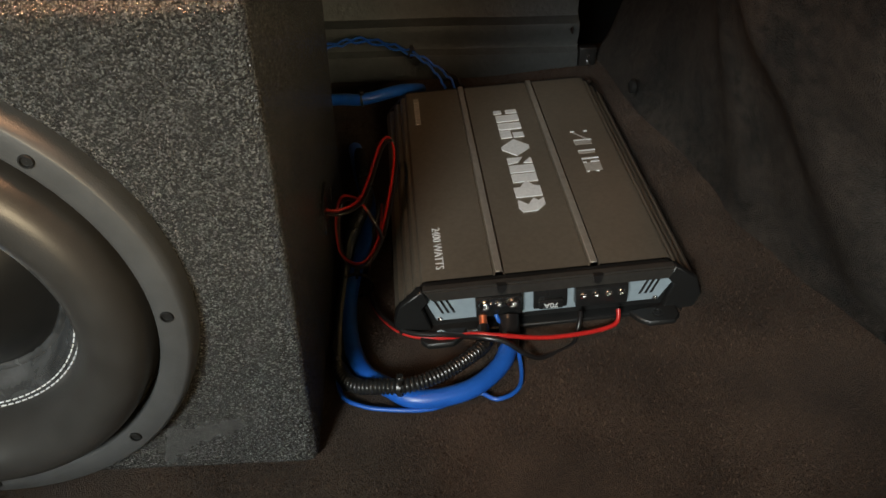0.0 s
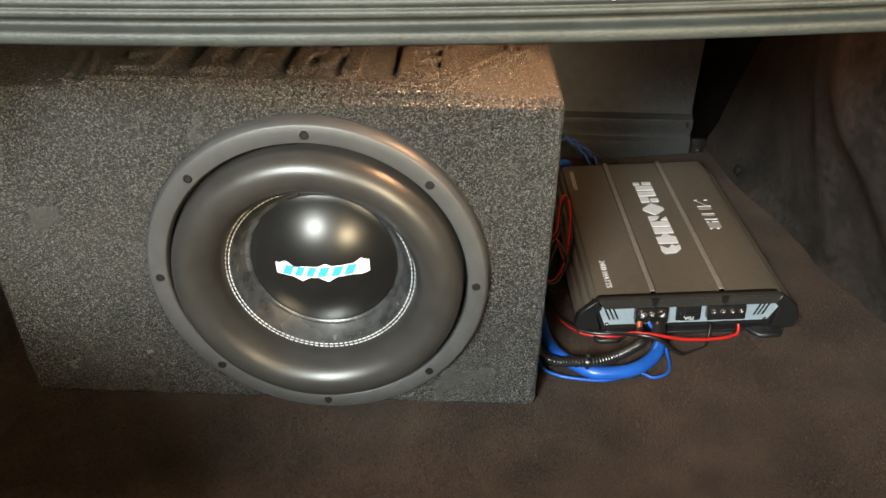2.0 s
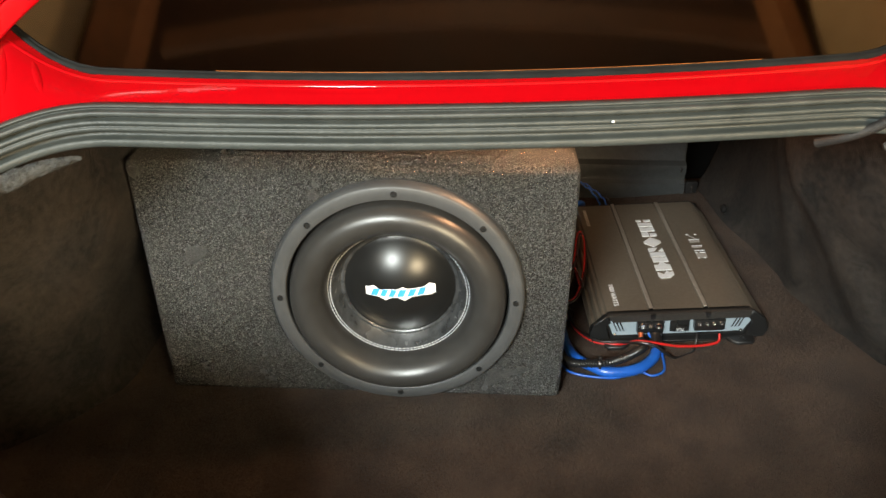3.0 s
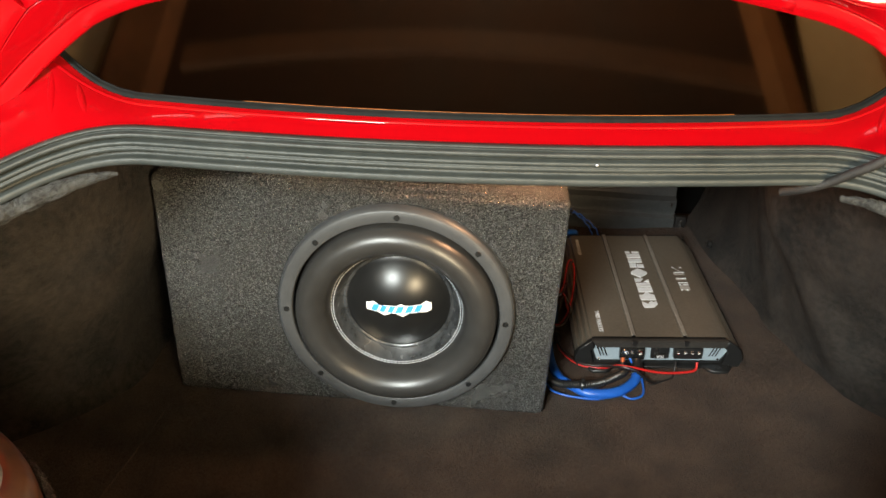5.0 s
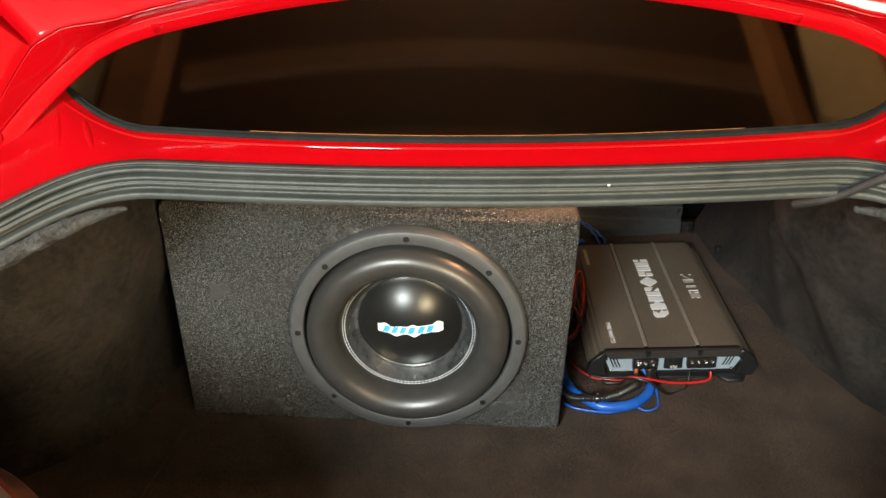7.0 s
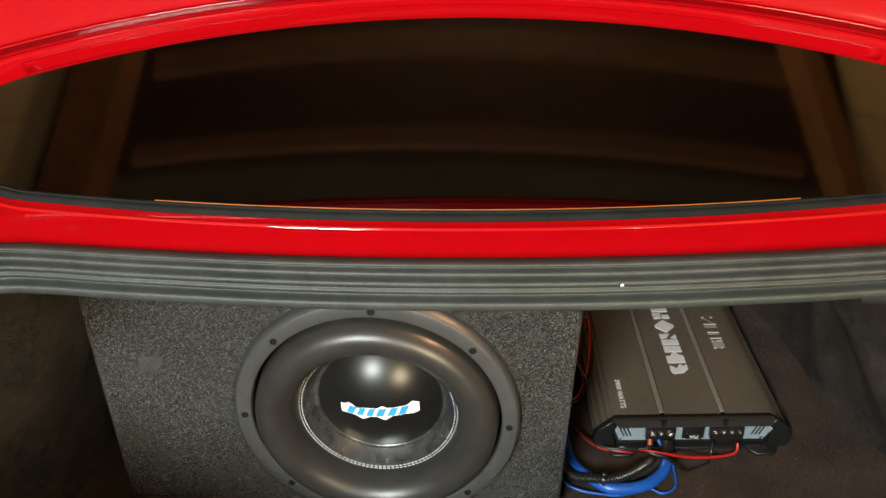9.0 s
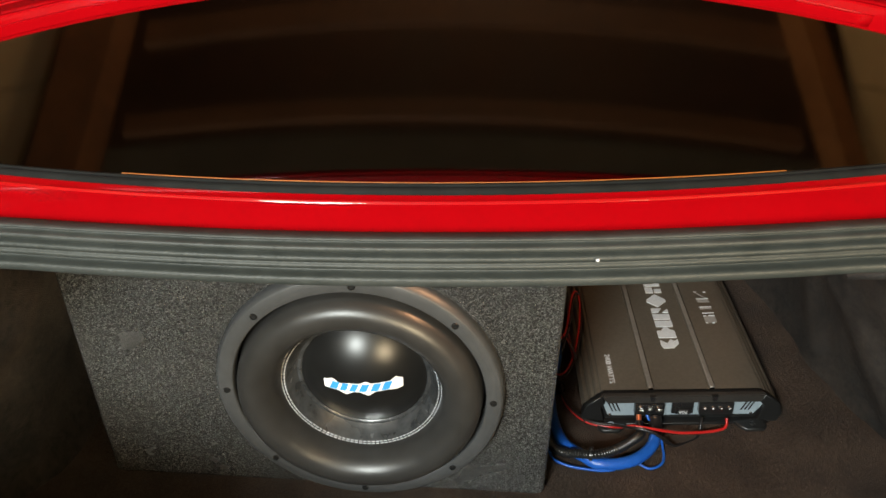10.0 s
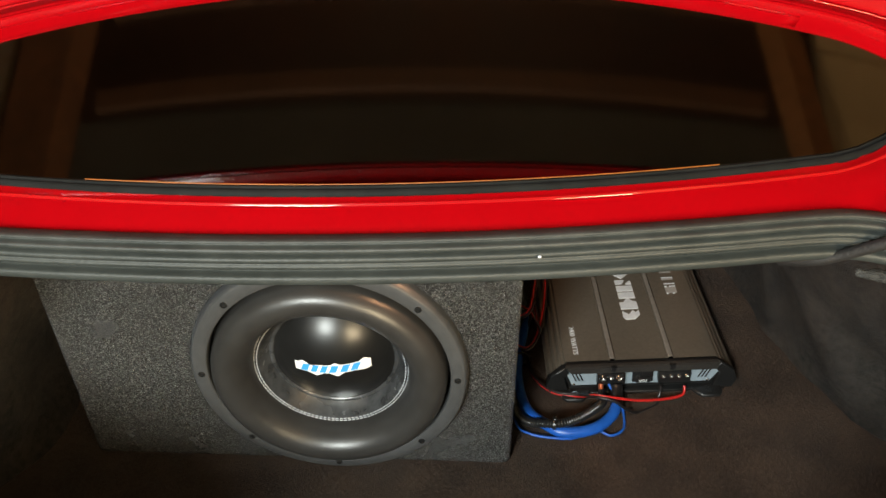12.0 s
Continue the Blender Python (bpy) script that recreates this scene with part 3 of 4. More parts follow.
prof = [(0.645, 0.0), (0.640, 0.010), (0.642, 0.036), (0.650, 0.042), (0.652, 0.052), (0.648, 0.060), (0.650, 0.074), (0.664, 0.080), (0.668, 0.09), (0.672, 0.25), (0.675, 0.46)]
part("panel", grid_bm([[Vector((x, y + 0.004 * noise.noise(Vector((x * 7, z * 9, 0))), z)) for y, z in prof] for x in [-0.42 + 0.946 * k / 40 for k in range(41)]]), SEAT_BACK, seat)
for x, y, z in ((0.513, 0.640, 0.071), (0.540, 0.640, 0.032), (0.541, 0.636, 0.021), (0.527, 0.560, 0.030)):
    st = lathe_bm([(0.0034, 0.004), (0.0034, -0.001), (0.0024, -0.003), (0.0010, -0.0034), (0.0002, -0.0034)], 12)
    box_bm(-0.0012, 0.0012, -0.006, -0.003, -0.005, 0.005, 0.0004, 1, bm=st)
    bmesh.ops.translate(st, verts=st.verts, vec=(x, y, z))
    part("clip", st, CHROME, seat, "small bright metal clip")
part("bracket", box_bm(0.528, 0.552, 0.640, 0.652, 0.0, 0.043, 0.003), BLACK_PLASTIC, seat, "black bracket holding the metal clips")
# Board blackened to stand for the shade in the gap beside the seat.
backwall = mesh_object("wall_front", box_bm(-0.75, 0.95, 0.93, 0.95, -0.30, 0.50), GAP_SHADE, smooth=False)
tagged(backwall, "board closing the boot at the front, blackened to stand for shade", "wall", kind="structure")
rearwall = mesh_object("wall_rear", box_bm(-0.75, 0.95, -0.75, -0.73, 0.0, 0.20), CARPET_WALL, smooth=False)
tagged(rearwall, "carpeted inside of the boot sill", "wall", kind="structure")
shelf_rows = [[OPENING[i] + Vector((0, 0.012 + d, -0.030 + 0.02 * d)) for i in range(len(OPENING)) if OPENING[i].y > -0.003] for d in (0.0, 0.2, 0.5, 0.95)]
shelf_rows = [sorted(r, key=lambda p: p.x) for r in shelf_rows]
shelf_rows = [[Vector((-0.47, r[0].y, r[0].z))] + r + [Vector((0.52, r[-1].y, r[-1].z))] for r in shelf_rows]
shelf = mesh_object("parcel_shelf", grid_bm(shelf_rows), TRIM_DARK)
shelf.matrix_world = CAR
s = shelf.modifiers.new("thickness", "SOLIDIFY")
s.thickness = 0.006
tagged(shelf, "dark underside of the parcel shelf", "shelf", kind="structure")

# ---- subwoofer enclosure ----
BX0, BX1, BY0, BY1, BZ1 = -0.323, 0.217, 0.014, 0.36, 0.347
SUB = Vector((-0.001, 0.003, 0.168))
enclosure = thing("speaker_box", "black textured sprayed subwoofer enclosure on the boot floor", "speaker box")
tmp = mesh_object("tmp_box", box_bm(BX0, BX1, BY0, BY1, 0.001, BZ1, 0.009, 4), LINER)
cut_bm = bmesh.new()
bmesh.ops.create_cone(cut_bm, cap_ends=True, segments=96, radius1=0.140, radius2=0.140, depth=0.30, matrix=Matrix.Translation(SUB + Vector((0, 0.05, 0))) @ Euler((radians(90), 0, 0)).to_matrix().to_4x4())
cutter = mesh_object("tmp_cut", cut_bm, LINER)
mod = tmp.modifiers.new("hole", "BOOLEAN")
mod.object, mod.operation = cutter, "DIFFERENCE"
deps = bpy.context.evaluated_depsgraph_get()
me = bpy.data.meshes.new_from_object(tmp.evaluated_get(deps))
bpy.data.objects.remove(tmp)
bpy.data.objects.remove(cutter)
shell = new("shell", me)
finish(shell)
shell.parent = enclosure
# raised outline and block lettering on the top
lines = bmesh.new()
for off in (0.0, 0.013):
    pts = [Vector((-0.225 + off, 0.10, 0)), Vector((-0.205 + off, 0.022 + off, 0)), Vector((0.114 - off * 0.6, 0.022 + off, 0)), Vector((0.187 - off, 0.13, 0)), Vector((0.187 - off, 0.28, 0))]
    pts = [p + Vector((0, 0, BZ1 + 0.0012)) for p in pts]
    fine = []
    for a, b in zip(pts, pts[1:]):
        fine += [a.lerp(b, k / 6) for k in range(6)]
    tube_bm(fine + [pts[-1]], 0.0042, 10, bm=lines)
part("raised_outline", lines, LINER, enclosure)
FRAME = ((0.0, 0.28, 0.0, 1.0), (0.72, 1.0, 0.0, 1.0), (0.26, 0.74, 0.0, 0.18), (0.26, 0.74, 0.82, 1.0))
for x0, wd, bars in ((-0.192, 0.048, FRAME[1:] + ((0.26, 0.74, 0.42, 0.58),)), (-0.112, 0.050, FRAME), (-0.026, 0.064, ((0.0, 0.24, 0.0, 1.0), (0.76, 1.0, 0.0, 1.0), (0.38, 0.62, 0.25, 0.75), (0.22, 0.40, 0.55, 1.0), (0.60, 0.78, 0.55, 1.0))), (0.072, 0.052, FRAME + ((0.26, 0.74, 0.42, 0.58),))):
    lb = bmesh.new()
    for ax, bx, ay, by in bars:
        box_bm(x0 + wd * ax, x0 + wd * bx, 0.060 + 0.085 * ay, 0.060 + 0.085 * by, BZ1 - 0.001, BZ1 + 0.0050, 0.0014, 1, bm=lb)
    part("raised_block", lb, LINER, enclosure)

# subwoofer driver
driver = thing("subwoofer", "black subwoofer with rolled rubber surround and stitched cone", "speaker", Matrix.Translation(SUB))
arc = lambda r0, r1, y, h, n: [(r0 + (r1 - r0) * (1 - math.cos(math.pi * k / n)) / 2, y - h * math.sin(math.pi * k / n)) for k in range(n + 1)]
part("gasket_ring", lathe_bm([(0.141, 0.012), (0.141, -0.002), (0.1415, -0.004), (0.1425, -0.0048), (0.1570, -0.0048), (0.1580, -0.0042), (0.1588, -0.0032)]), GASKET, driver, "charcoal plastic trim ring")
part("ring_edge", lathe_bm([(0.1588, -0.0032), (0.1602, -0.0012), (0.1612, 0.003), (0.1615, 0.0130)]), GASKET, driver, "charcoal outer wall of the trim ring")
part("surround", lathe_bm([(0.0905, 0.016)] + [(r, y + 0.013 * (1 - k / 20) ** 2) for k, (r, y) in enumerate(arc(0.0915, 0.1368, 0.000, 0.026, 20))] + [(0.1372, 0.004), (0.1385, 0.011), (0.141, 0.012)]), BLACK_RUBBER, driver, "thick rolled black rubber surround")
part("cone", lathe_bm([(0.0945, 0.016), (0.0935, 0.0125), (0.0925, 0.0118), (0.0865, 0.0125), (0.0850, 0.0145), (0.0725, 0.041), (0.066, 0.044)]), CONE, driver, "black pressed cone")
CAP_Y, CAP_R, CAP_H = 0.032, 0.0715, 0.031
CAP_BALL = (CAP_R ** 2 + CAP_H ** 2) / (2 * CAP_H)
def dome_y(x, z):
    return CAP_Y - CAP_H + CAP_BALL - math.sqrt(max(0.0, CAP_BALL ** 2 - x * x - z * z))


part("dust_cap", lathe_bm([(CAP_R + 0.002, CAP_Y + 0.004), (CAP_R + 0.0012, CAP_Y + 0.0005)] + [(CAP_R * (1 - k / 20), dome_y(CAP_R * (1 - k / 20), 0)) for k in range(20)] + [(0.0005, CAP_Y - CAP_H)]), CAP, driver, "satin black domed dust cap")
part("cap_rim", lathe_bm([(CAP_R + 0.0044 + 0.0042 * math.cos(a), CAP_Y + 0.0028 + 0.0042 * math.sin(a)) for a in [2 * math.pi * k / 12 for k in range(13)]]), CONE, driver, "glossy black rolled rim of the cap")
for row, r in enumerate((0.0908, 0.0878)):
    sb = bmesh.new()
    n = 110
    for k in range(n):
        a0, a1 = 2 * math.pi * (k + 0.1) / n, 2 * math.pi * (k + 0.75) / n
        tube_bm([Vector((r * math.cos(a), 0.0116 + 0.1 * (0.0908 - r), r * math.sin(a))) for a in (a0, (a0 + a1) / 2, a1)], 0.00052, 5, bm=sb)
    part("stitching", sb, THREAD, driver, "double row of white stitching")
for k in range(8):
    a = math.pi / 4 * k
    c = Vector((0.149 * math.cos(a), -0.0048, 0.149 * math.sin(a)))
    sc = lathe_bm([(0.0040, 0.001), (0.0040, -0.0008), (0.0036, -0.0014), (0.0029, -0.0014), (0.0027, -0.0002), (0.0002, -0.0002)], 16)
    bmesh.ops.translate(sc, verts=sc.verts, vec=c)
    part("screw", sc, AMP_BLACK, driver)

# ---- amplifier ----
AMP = pose(0.4018, 0.331, 0.0065, 0.3, -3.7, 1.33)
amp = thing("amplifier", "dark gunmetal car amplifier lying on the carpet", "amplifier", AMP)
AL, TOPZ = 0.171, 0.0515
STAND = Euler((radians(90), 0, 0)).to_matrix().to_4x4()


def front_prism(outline, y_back, depth):
    """An outline in x and z, standing up, from y_back towards the front by depth."""
    bm = prism_bm(outline, 0, depth)
    bmesh.ops.transform(bm, matrix=Matrix.Translation((0, y_back, 0)) @ STAND, verts=bm.verts)
    return bm


RIB = 0.0404
rib = [(RIB + x, z) for x, z in ((-0.0050, 0.0), (-0.0045, -0.0010), (-0.0037, -0.0010), (-0.0027, 0.0022), (-0.0015, 0.0028), (0.0015, 0.0028), (0.0027, 0.0022), (0.0037, -0.0010), (0.0045, -0.0010), (0.0050, 0.0))]
half = [(0.0, TOPZ)] + [(x, TOPZ + z) for x, z in rib] + [(0.102, TOPZ), (0.1055, TOPZ - 0.001), (0.1075, TOPZ - 0.005), (0.1105, TOPZ - 0.005),
        (0.1125, TOPZ - 0.0065), (0.1145, TOPZ - 0.0125), (0.118, TOPZ - 0.0125), (0.1205, TOPZ - 0.0145), (0.1225, TOPZ - 0.021), (0.127, TOPZ - 0.021), (0.1310, TOPZ - 0.026), (0.1310, TOPZ - 0.029), (0.126, TOPZ - 0.030), (0.122, 0.006)]
sect = [(-x, z) for x, z in half[:0:-1]] + half
part("heatsink", grid_bm([[Vector((x, y, z)) for x, z in sect] for y in (-AL, -AL * 0.5, 0, AL * 0.5, AL)]), AMP_METAL, amp, "gunmetal heatsink shell with two raised ribs", angle=25)
CAP_OUT = [(-0.104, TOPZ - 0.0015), (0.104, TOPZ - 0.0015), (0.112, TOPZ - 0.007), (0.120, TOPZ - 0.015), (0.130, 0.026), (0.132, 0.018), (0.127, 0.003), (-0.127, 0.003), (-0.132, 0.018), (-0.130, 0.026), (-0.120, TOPZ - 0.015), (-0.112, TOPZ - 0.007)]
for s in (-1, 1):
    # Pale strip paints in the light that the rib's edges catch.
    part("rib_strip", box_bm(s * RIB - 0.0031, s * RIB + 0.0031, -AL, AL, TOPZ + 0.0020, TOPZ + 0.0034, 0.0006, 1), AMP_RIB_LIGHT, amp, "strip along the rib, painted pale as if catching light")
part("end_cap", front_prism(CAP_OUT, -AL, 0.005), AMP_BLACK, amp, "black end cap", smooth=False)
part("end_cap", front_prism(CAP_OUT, AL + 0.006, 0.006), AMP_BLACK, amp, "black end cap", smooth=False)
fy = -AL - 0.005
bez = front_prism([(-0.107, TOPZ + 0.0005), (0.107, TOPZ + 0.0005), (0.1030, TOPZ - 0.0125), (-0.0985, TOPZ - 0.0125)], fy, 0.009)
bmesh.ops.bevel(bez, geom=bez.edges[:], offset=0.0015, segments=2, affect="EDGES")
part("front_bezel", bez, AMP_DARK, amp, "dark front bezel")
for s in (-1, 1):
    cheek = front_prism([(s * 0.107, TOPZ), (s * 0.1270, 0.036), (s * 0.1330, 0.018), (s * 0.128, 0.002), (s * 0.100, 0.002), (s * 0.108, 0.031), (s * 0.1015, TOPZ - 0.0125)], fy, 0.008)
    bmesh.ops.bevel(cheek, geom=cheek.edges[:], offset=0.001, segments=1, affect="EDGES")
    part("end_cheek", cheek, AMP_BLACK, amp)
    notch = front_prism([(s * RIB - 0.004, TOPZ + 0.0015), (s * RIB + 0.004, TOPZ + 0.0015), (s * RIB + 0.003, TOPZ - 0.005), (s * RIB, TOPZ - 0.008), (s * RIB - 0.003, TOPZ - 0.005)], fy - 0.0075, 0.004)
    part("rib_end", notch, AMP_BLACK, amp)
part("front_plate", front_prism([(-0.0985, 0.0400), (0.1045, 0.0400), (0.1085, 0.0310), (0.0970, 0.0115), (-0.0960, 0.0115), (-0.1040, 0.0335)], fy, 0.002), AMP_PLATE, amp, "pale blue-grey connection plate", smooth=False)
py = fy - 0.002
for s in (-1, 1):
    for k in range(3):
        x = s * (0.0835 + 0.0049 * k)
        sl = front_prism([(x - 0.0011 - s * 0.0030, 0.0195), (x + 0.0011 - s * 0.0030, 0.0195), (x + 0.0011 + s * 0.0038, 0.0365), (x - 0.0011 + s * 0.0038, 0.0365)], py + 0.0005, 0.001)
        part("vent_slot", sl, BLACK_PLASTIC, amp, smooth=False)


def screw_head(x, z, y, r, parent, material=CHROME):
    bm = lathe_bm([(r, 0.001), (r, -r * 0.25), (r * 0.8, -r * 0.5), (r * 0.55, -r * 0.5), (r * 0.5, -r * 0.1), (0.0002, -r * 0.1)], 16)
    box_bm(-r * 0.5, r * 0.5, -r * 0.2, 0, -r * 0.1, r * 0.1, bm=bm)
    bmesh.ops.transform(bm, matrix=Matrix.Translation((x, y, z)) @ Euler((0, radians(37 * x * 900), 0)).to_matrix().to_4x4(), verts=bm.verts)
    return part("screw", bm, material, parent)


for x in (-0.0935, 0.0945):
    screw_head(x, 0.0135, py, 0.0024, amp)
power = part("power_terminal", box_bm(-0.0625, -0.0235, py - 0.010, py, 0.0195, 0.0398, 0.001), BLACK_PLASTIC, amp, "black power terminal block")
for x, r in ((-0.0545, 0.0052), (-0.0435, 0.0032), (-0.0315, 0.0052)):
    screw_head(x, 0.0335, py - 0.010, r * 1.1, power)
outs = part("speaker_terminal", box_bm(0.0225, 0.0670, py - 0.010, py, 0.0205, 0.0398, 0.001), BLACK_PLASTIC, amp, "black speaker terminal block")
for k in range(4):
    screw_head(0.0288 + 0.0107 * k, 0.0335, py - 0.010, 0.0034, outs)
fuse = part("fuse_holder", box_bm(-0.0125, 0.0165, py - 0.004, py, 0.017, 0.0398, 0.001), BLACK_PLASTIC, amp, "black fuse holder")
part("fuse", box_bm(-0.0085, 0.0125, py - 0.0075, py - 0.004, 0.019, 0.029, 0.001), BLACK_PLASTIC, fuse)


def lettering(name, text, size, m, material, parent, depth=0.0003):
    cu = bpy.data.curves.new(name, "FONT")
    cu.body, cu.size, cu.extrude, cu.align_x, cu.align_y = text, size, depth, "CENTER", "CENTER"
    t = bpy.data.objects.new("tmp_text", cu)
    scene.collection.objects.link(t)
    me = bpy.data.meshes.new_from_object(t.evaluated_get(bpy.context.evaluated_depsgraph_get()))
    bpy.data.objects.remove(t)
    me.transform(m)
    me.materials.append(material)
    ob = new(name, me)
    ob.parent = parent
    return ob


lettering("fuse_rating", "70A", 0.0075, Matrix.Translation((0.002, py - 0.0078, 0.0235)) @ STAND @ Euler((0, 0, math.pi)).to_matrix().to_4x4(), LETTERING, fuse)
# flange and feet
base = box_bm(-0.118, 0.118, -AL - 0.016, AL + 0.010, 0.0005, 0.0045, 0.001, 1)
part("base_plate", base, AMP_BLACK, amp)
for s in (-1, 1):
    ft = prism_bm([(s * 0.070, -AL - 0.014), (s * 0.076, -AL - 0.024), (s * 0.084, -AL - 0.031), (s * 0.106, -AL - 0.031), (s * 0.112, -AL - 0.024), (s * 0.112, -AL - 0.008)], 0.001, 0.007)
    bmesh.ops.bevel(ft, geom=ft.edges[:], offset=0.0012, segments=1, affect="EDGES")
    foot = part("mounting_foot", ft, AMP_BLACK, amp)
    hb = lathe_bm([(0.0046, 0.0), (0.0046, 0.0012), (0.0030, 0.0012), (0.0026, -0.0008), (0.0002, -0.0008)], 16)
    bmesh.ops.transform(hb, matrix=Matrix.Translation((s * 0.094, -AL - 0.020, 0.0070)) @ STAND, verts=hb.verts)
    part("screw", hb, CHROME if s < 0 else AMP_BLACK, foot)
# raised shapes on the lid: the maker's mark, the series mark, bars and the rating
ON_TOP = Matrix.Translation((0, 0, TOPZ)) @ Euler((0, 0, radians(-90))).to_matrix().to_4x4()


def mark(name, outlines, material, height=0.0012):
    bm = bmesh.new()
    for o in outlines:
        prism_bm(o, 0.0, height, bm=bm)
    bmesh.ops.transform(bm, matrix=ON_TOP, verts=bm.verts)
    return part(name, bm, material, amp, smooth=False)


# along the mark a runs towards the front, b to the right side of the amplifier
q4 = lambda a0, a1, b0, b1: [(a0, b0), (a1, b0), (a1, b1), (a0, b1)]
L0, L1 = -0.0092, 0.0165
blocks = [
    [q4(-0.107, -0.100, L0, -0.0005), q4(-0.107, -0.100, 0.0040, L1)],
    [q4(-0.0955, -0.0820, L0 + 0.001, L1)],
    [q4(-0.0777, -0.0650, L0 + 0.001, L1)],
    [q4(-0.0616, -0.0470, L0 + 0.001, 0.0035), q4(-0.0565, -0.0470, 0.0055, L1)],
    [[(-0.0425, 0.0040), (-0.0290, 0.0182), (-0.0235, 0.0182), (-0.0100, 0.0035), (-0.0235, -0.0105), (-0.0290, -0.0105)]],
    [[(-0.0060, L0 + 0.001), (-0.0060, 0.0075), (0.0030, 0.0020), (0.0050, L0 + 0.001)], [(-0.0040, 0.0150), (0.0040, 0.0075), (0.0050, L1), (-0.0030, L1)]],
    [q4(0.0085, 0.0212, L0 + 0.001, L1)],
    [q4(0.0245, 0.0385, L0 + 0.001, L1)],
    [[(0.0480, L0), (0.0480, -0.0030), (0.0372, 0.0043), (0.0460, 0.0110), (0.0480, L1), (0.0640, L1), (0.0640, L0)]],
    [[(0.0690, L0 + 0.001), (0.0770, 0.0005), (0.0670, 0.0070), (0.0720, 0.0110), (0.0680, L1), (0.0780, L1), (0.0870, 0.0080), (0.0880, -0.0060), (0.0810, L0)]],
]
for b in blocks:
    mark("raised_mark", b, LETTERING)
for a, b0, b1 in ((-0.0480, 0.0660, 0.0700), (-0.0475, 0.0800, 0.0840), (-0.0300, 0.0660, 0.0840), (-0.0090, 0.0660, 0.0835), (0.0060, 0.0665, 0.0835), (0.0130, 0.0665, 0.0700), (0.0125, 0.0740, 0.0830), (0.0300, 0.0665, 0.0695), (0.0300, 0.0760, 0.0790)):
    mark("raised_mark", [q4(a, a + 0.0018, b0, b1)], LETTERING, 0.0009)
mark("raised_field", [[(-0.0462, 0.0670), (-0.0462, 0.0690), (-0.0300, 0.0830), (-0.0300, 0.0800)], q4(-0.0282, -0.0205, 0.0660, 0.0835), q4(-0.0072, -0.0030, 0.0660, 0.0830), q4(0.0150, 0.0298, 0.0665, 0.0830)], DULL_LETTERING, 0.0004)
mark("raised_bar", [q4(-0.155 + k * 0.0062, -0.1505 + k * 0.0062, -0.0975, -0.0915) for k in range(10)], DULL_LETTERING, 0.0006)
lettering("rating_text", "2400 WATTS", 0.0105, Matrix.Translation((-0.0895, -0.128, TOPZ + 0.0004)) @ Euler((0, 0, radians(-90))).to_matrix().to_4x4(), LETTERING, amp)

# ---- wiring ----
def cable(name, points, radius, material, label, category="cable", pitch=0.004, sides=12, wave=None):
    pts = resample(spline(points, 12), pitch)
    ob = mesh_object(name, tube_bm(pts, wave or radius, sides), material, angle=60)
    return tagged(ob, label, category)


power_cable = cable("power_cable", [(0.370, 0.139, 0.0185), (0.369, 0.122, 0.014), (0.360, 0.098, 0.011), (0.338, 0.077, 0.009), (0.312, 0.067, 0.0085), (0.286, 0.067, 0.008), (0.268, 0.079, 0.008), (0.248, 0.096, 0.008), (0.236, 0.128, 0.009),
                    (0.232, 0.172, 0.012), (0.236, 0.212, 0.018), (0.244, 0.252, 0.022), (0.247, 0.310, 0.022), (0.238, 0.370, 0.020), (0.228, 0.44, 0.016)], 0.0078, BLUE, "thick blue power cable curling beside the amplifier")
part("sleeve", tube_bm(spline([(0.3702, 0.142, 0.0215), (0.3702, 0.137, 0.0185), (0.3692, 0.126, 0.0150), (0.366, 0.112, 0.0125)], 6), 0.0088, 14), BLACK_WIRE, power_cable, "black heat-shrink sleeve")
ground_cable = cable("ground_cable", [(0.3485, 0.118, 0.0172), (0.346, 0.112, 0.018), (0.338, 0.100, 0.022), (0.313, 0.080, 0.023), (0.286, 0.068, 0.023), (0.262, 0.071, 0.019), (0.241, 0.080, 0.012), (0.228, 0.100, 0.009),
                     (0.2255, 0.138, 0.010), (0.2275, 0.195, 0.018), (0.232, 0.242, 0.032), (0.246, 0.295, 0.040), (0.242, 0.340, 0.038), (0.234, 0.42, 0.02)], 0.006, BLACK_PLASTIC, "black corrugated loom over the ground cable", pitch=0.0011,
                     wave=lambda i: 0.0066 if i % 3 == 0 else 0.0054)
part("copper_end", tube_bm([Vector((0.348, 0.142, 0.0235)), Vector((0.348, 0.138, 0.0200)), Vector((0.348, 0.132, 0.0172))], 0.0036, 10), COPPER, ground_cable, "bare copper end with red tinge")
part("lead", tube_bm([Vector((0.348, 0.134, 0.0178)), Vector((0.3478, 0.124, 0.0160)), Vector((0.347, 0.112, 0.0176))], 0.0050, 12), BLACK_WIRE, ground_cable)
cable("remote_wire", [(0.359, 0.142, 0.024), (0.362, 0.137, 0.020), (0.369, 0.127, 0.0215), (0.376, 0.106, 0.006), (0.372, 0.078, 0.004), (0.354, 0.067, 0.003), (0.340, 0.074, 0.003), (0.328, 0.070, 0.003), (0.300, 0.060, 0.003), (0.272, 0.0605, 0.003), (0.246, 0.066, 0.003), (0.229, 0.080, 0.003), (0.224, 0.12, 0.003)], 0.0019, BLUE,
      "thin blue remote wire looped on the carpet", pitch=0.003, sides=8)
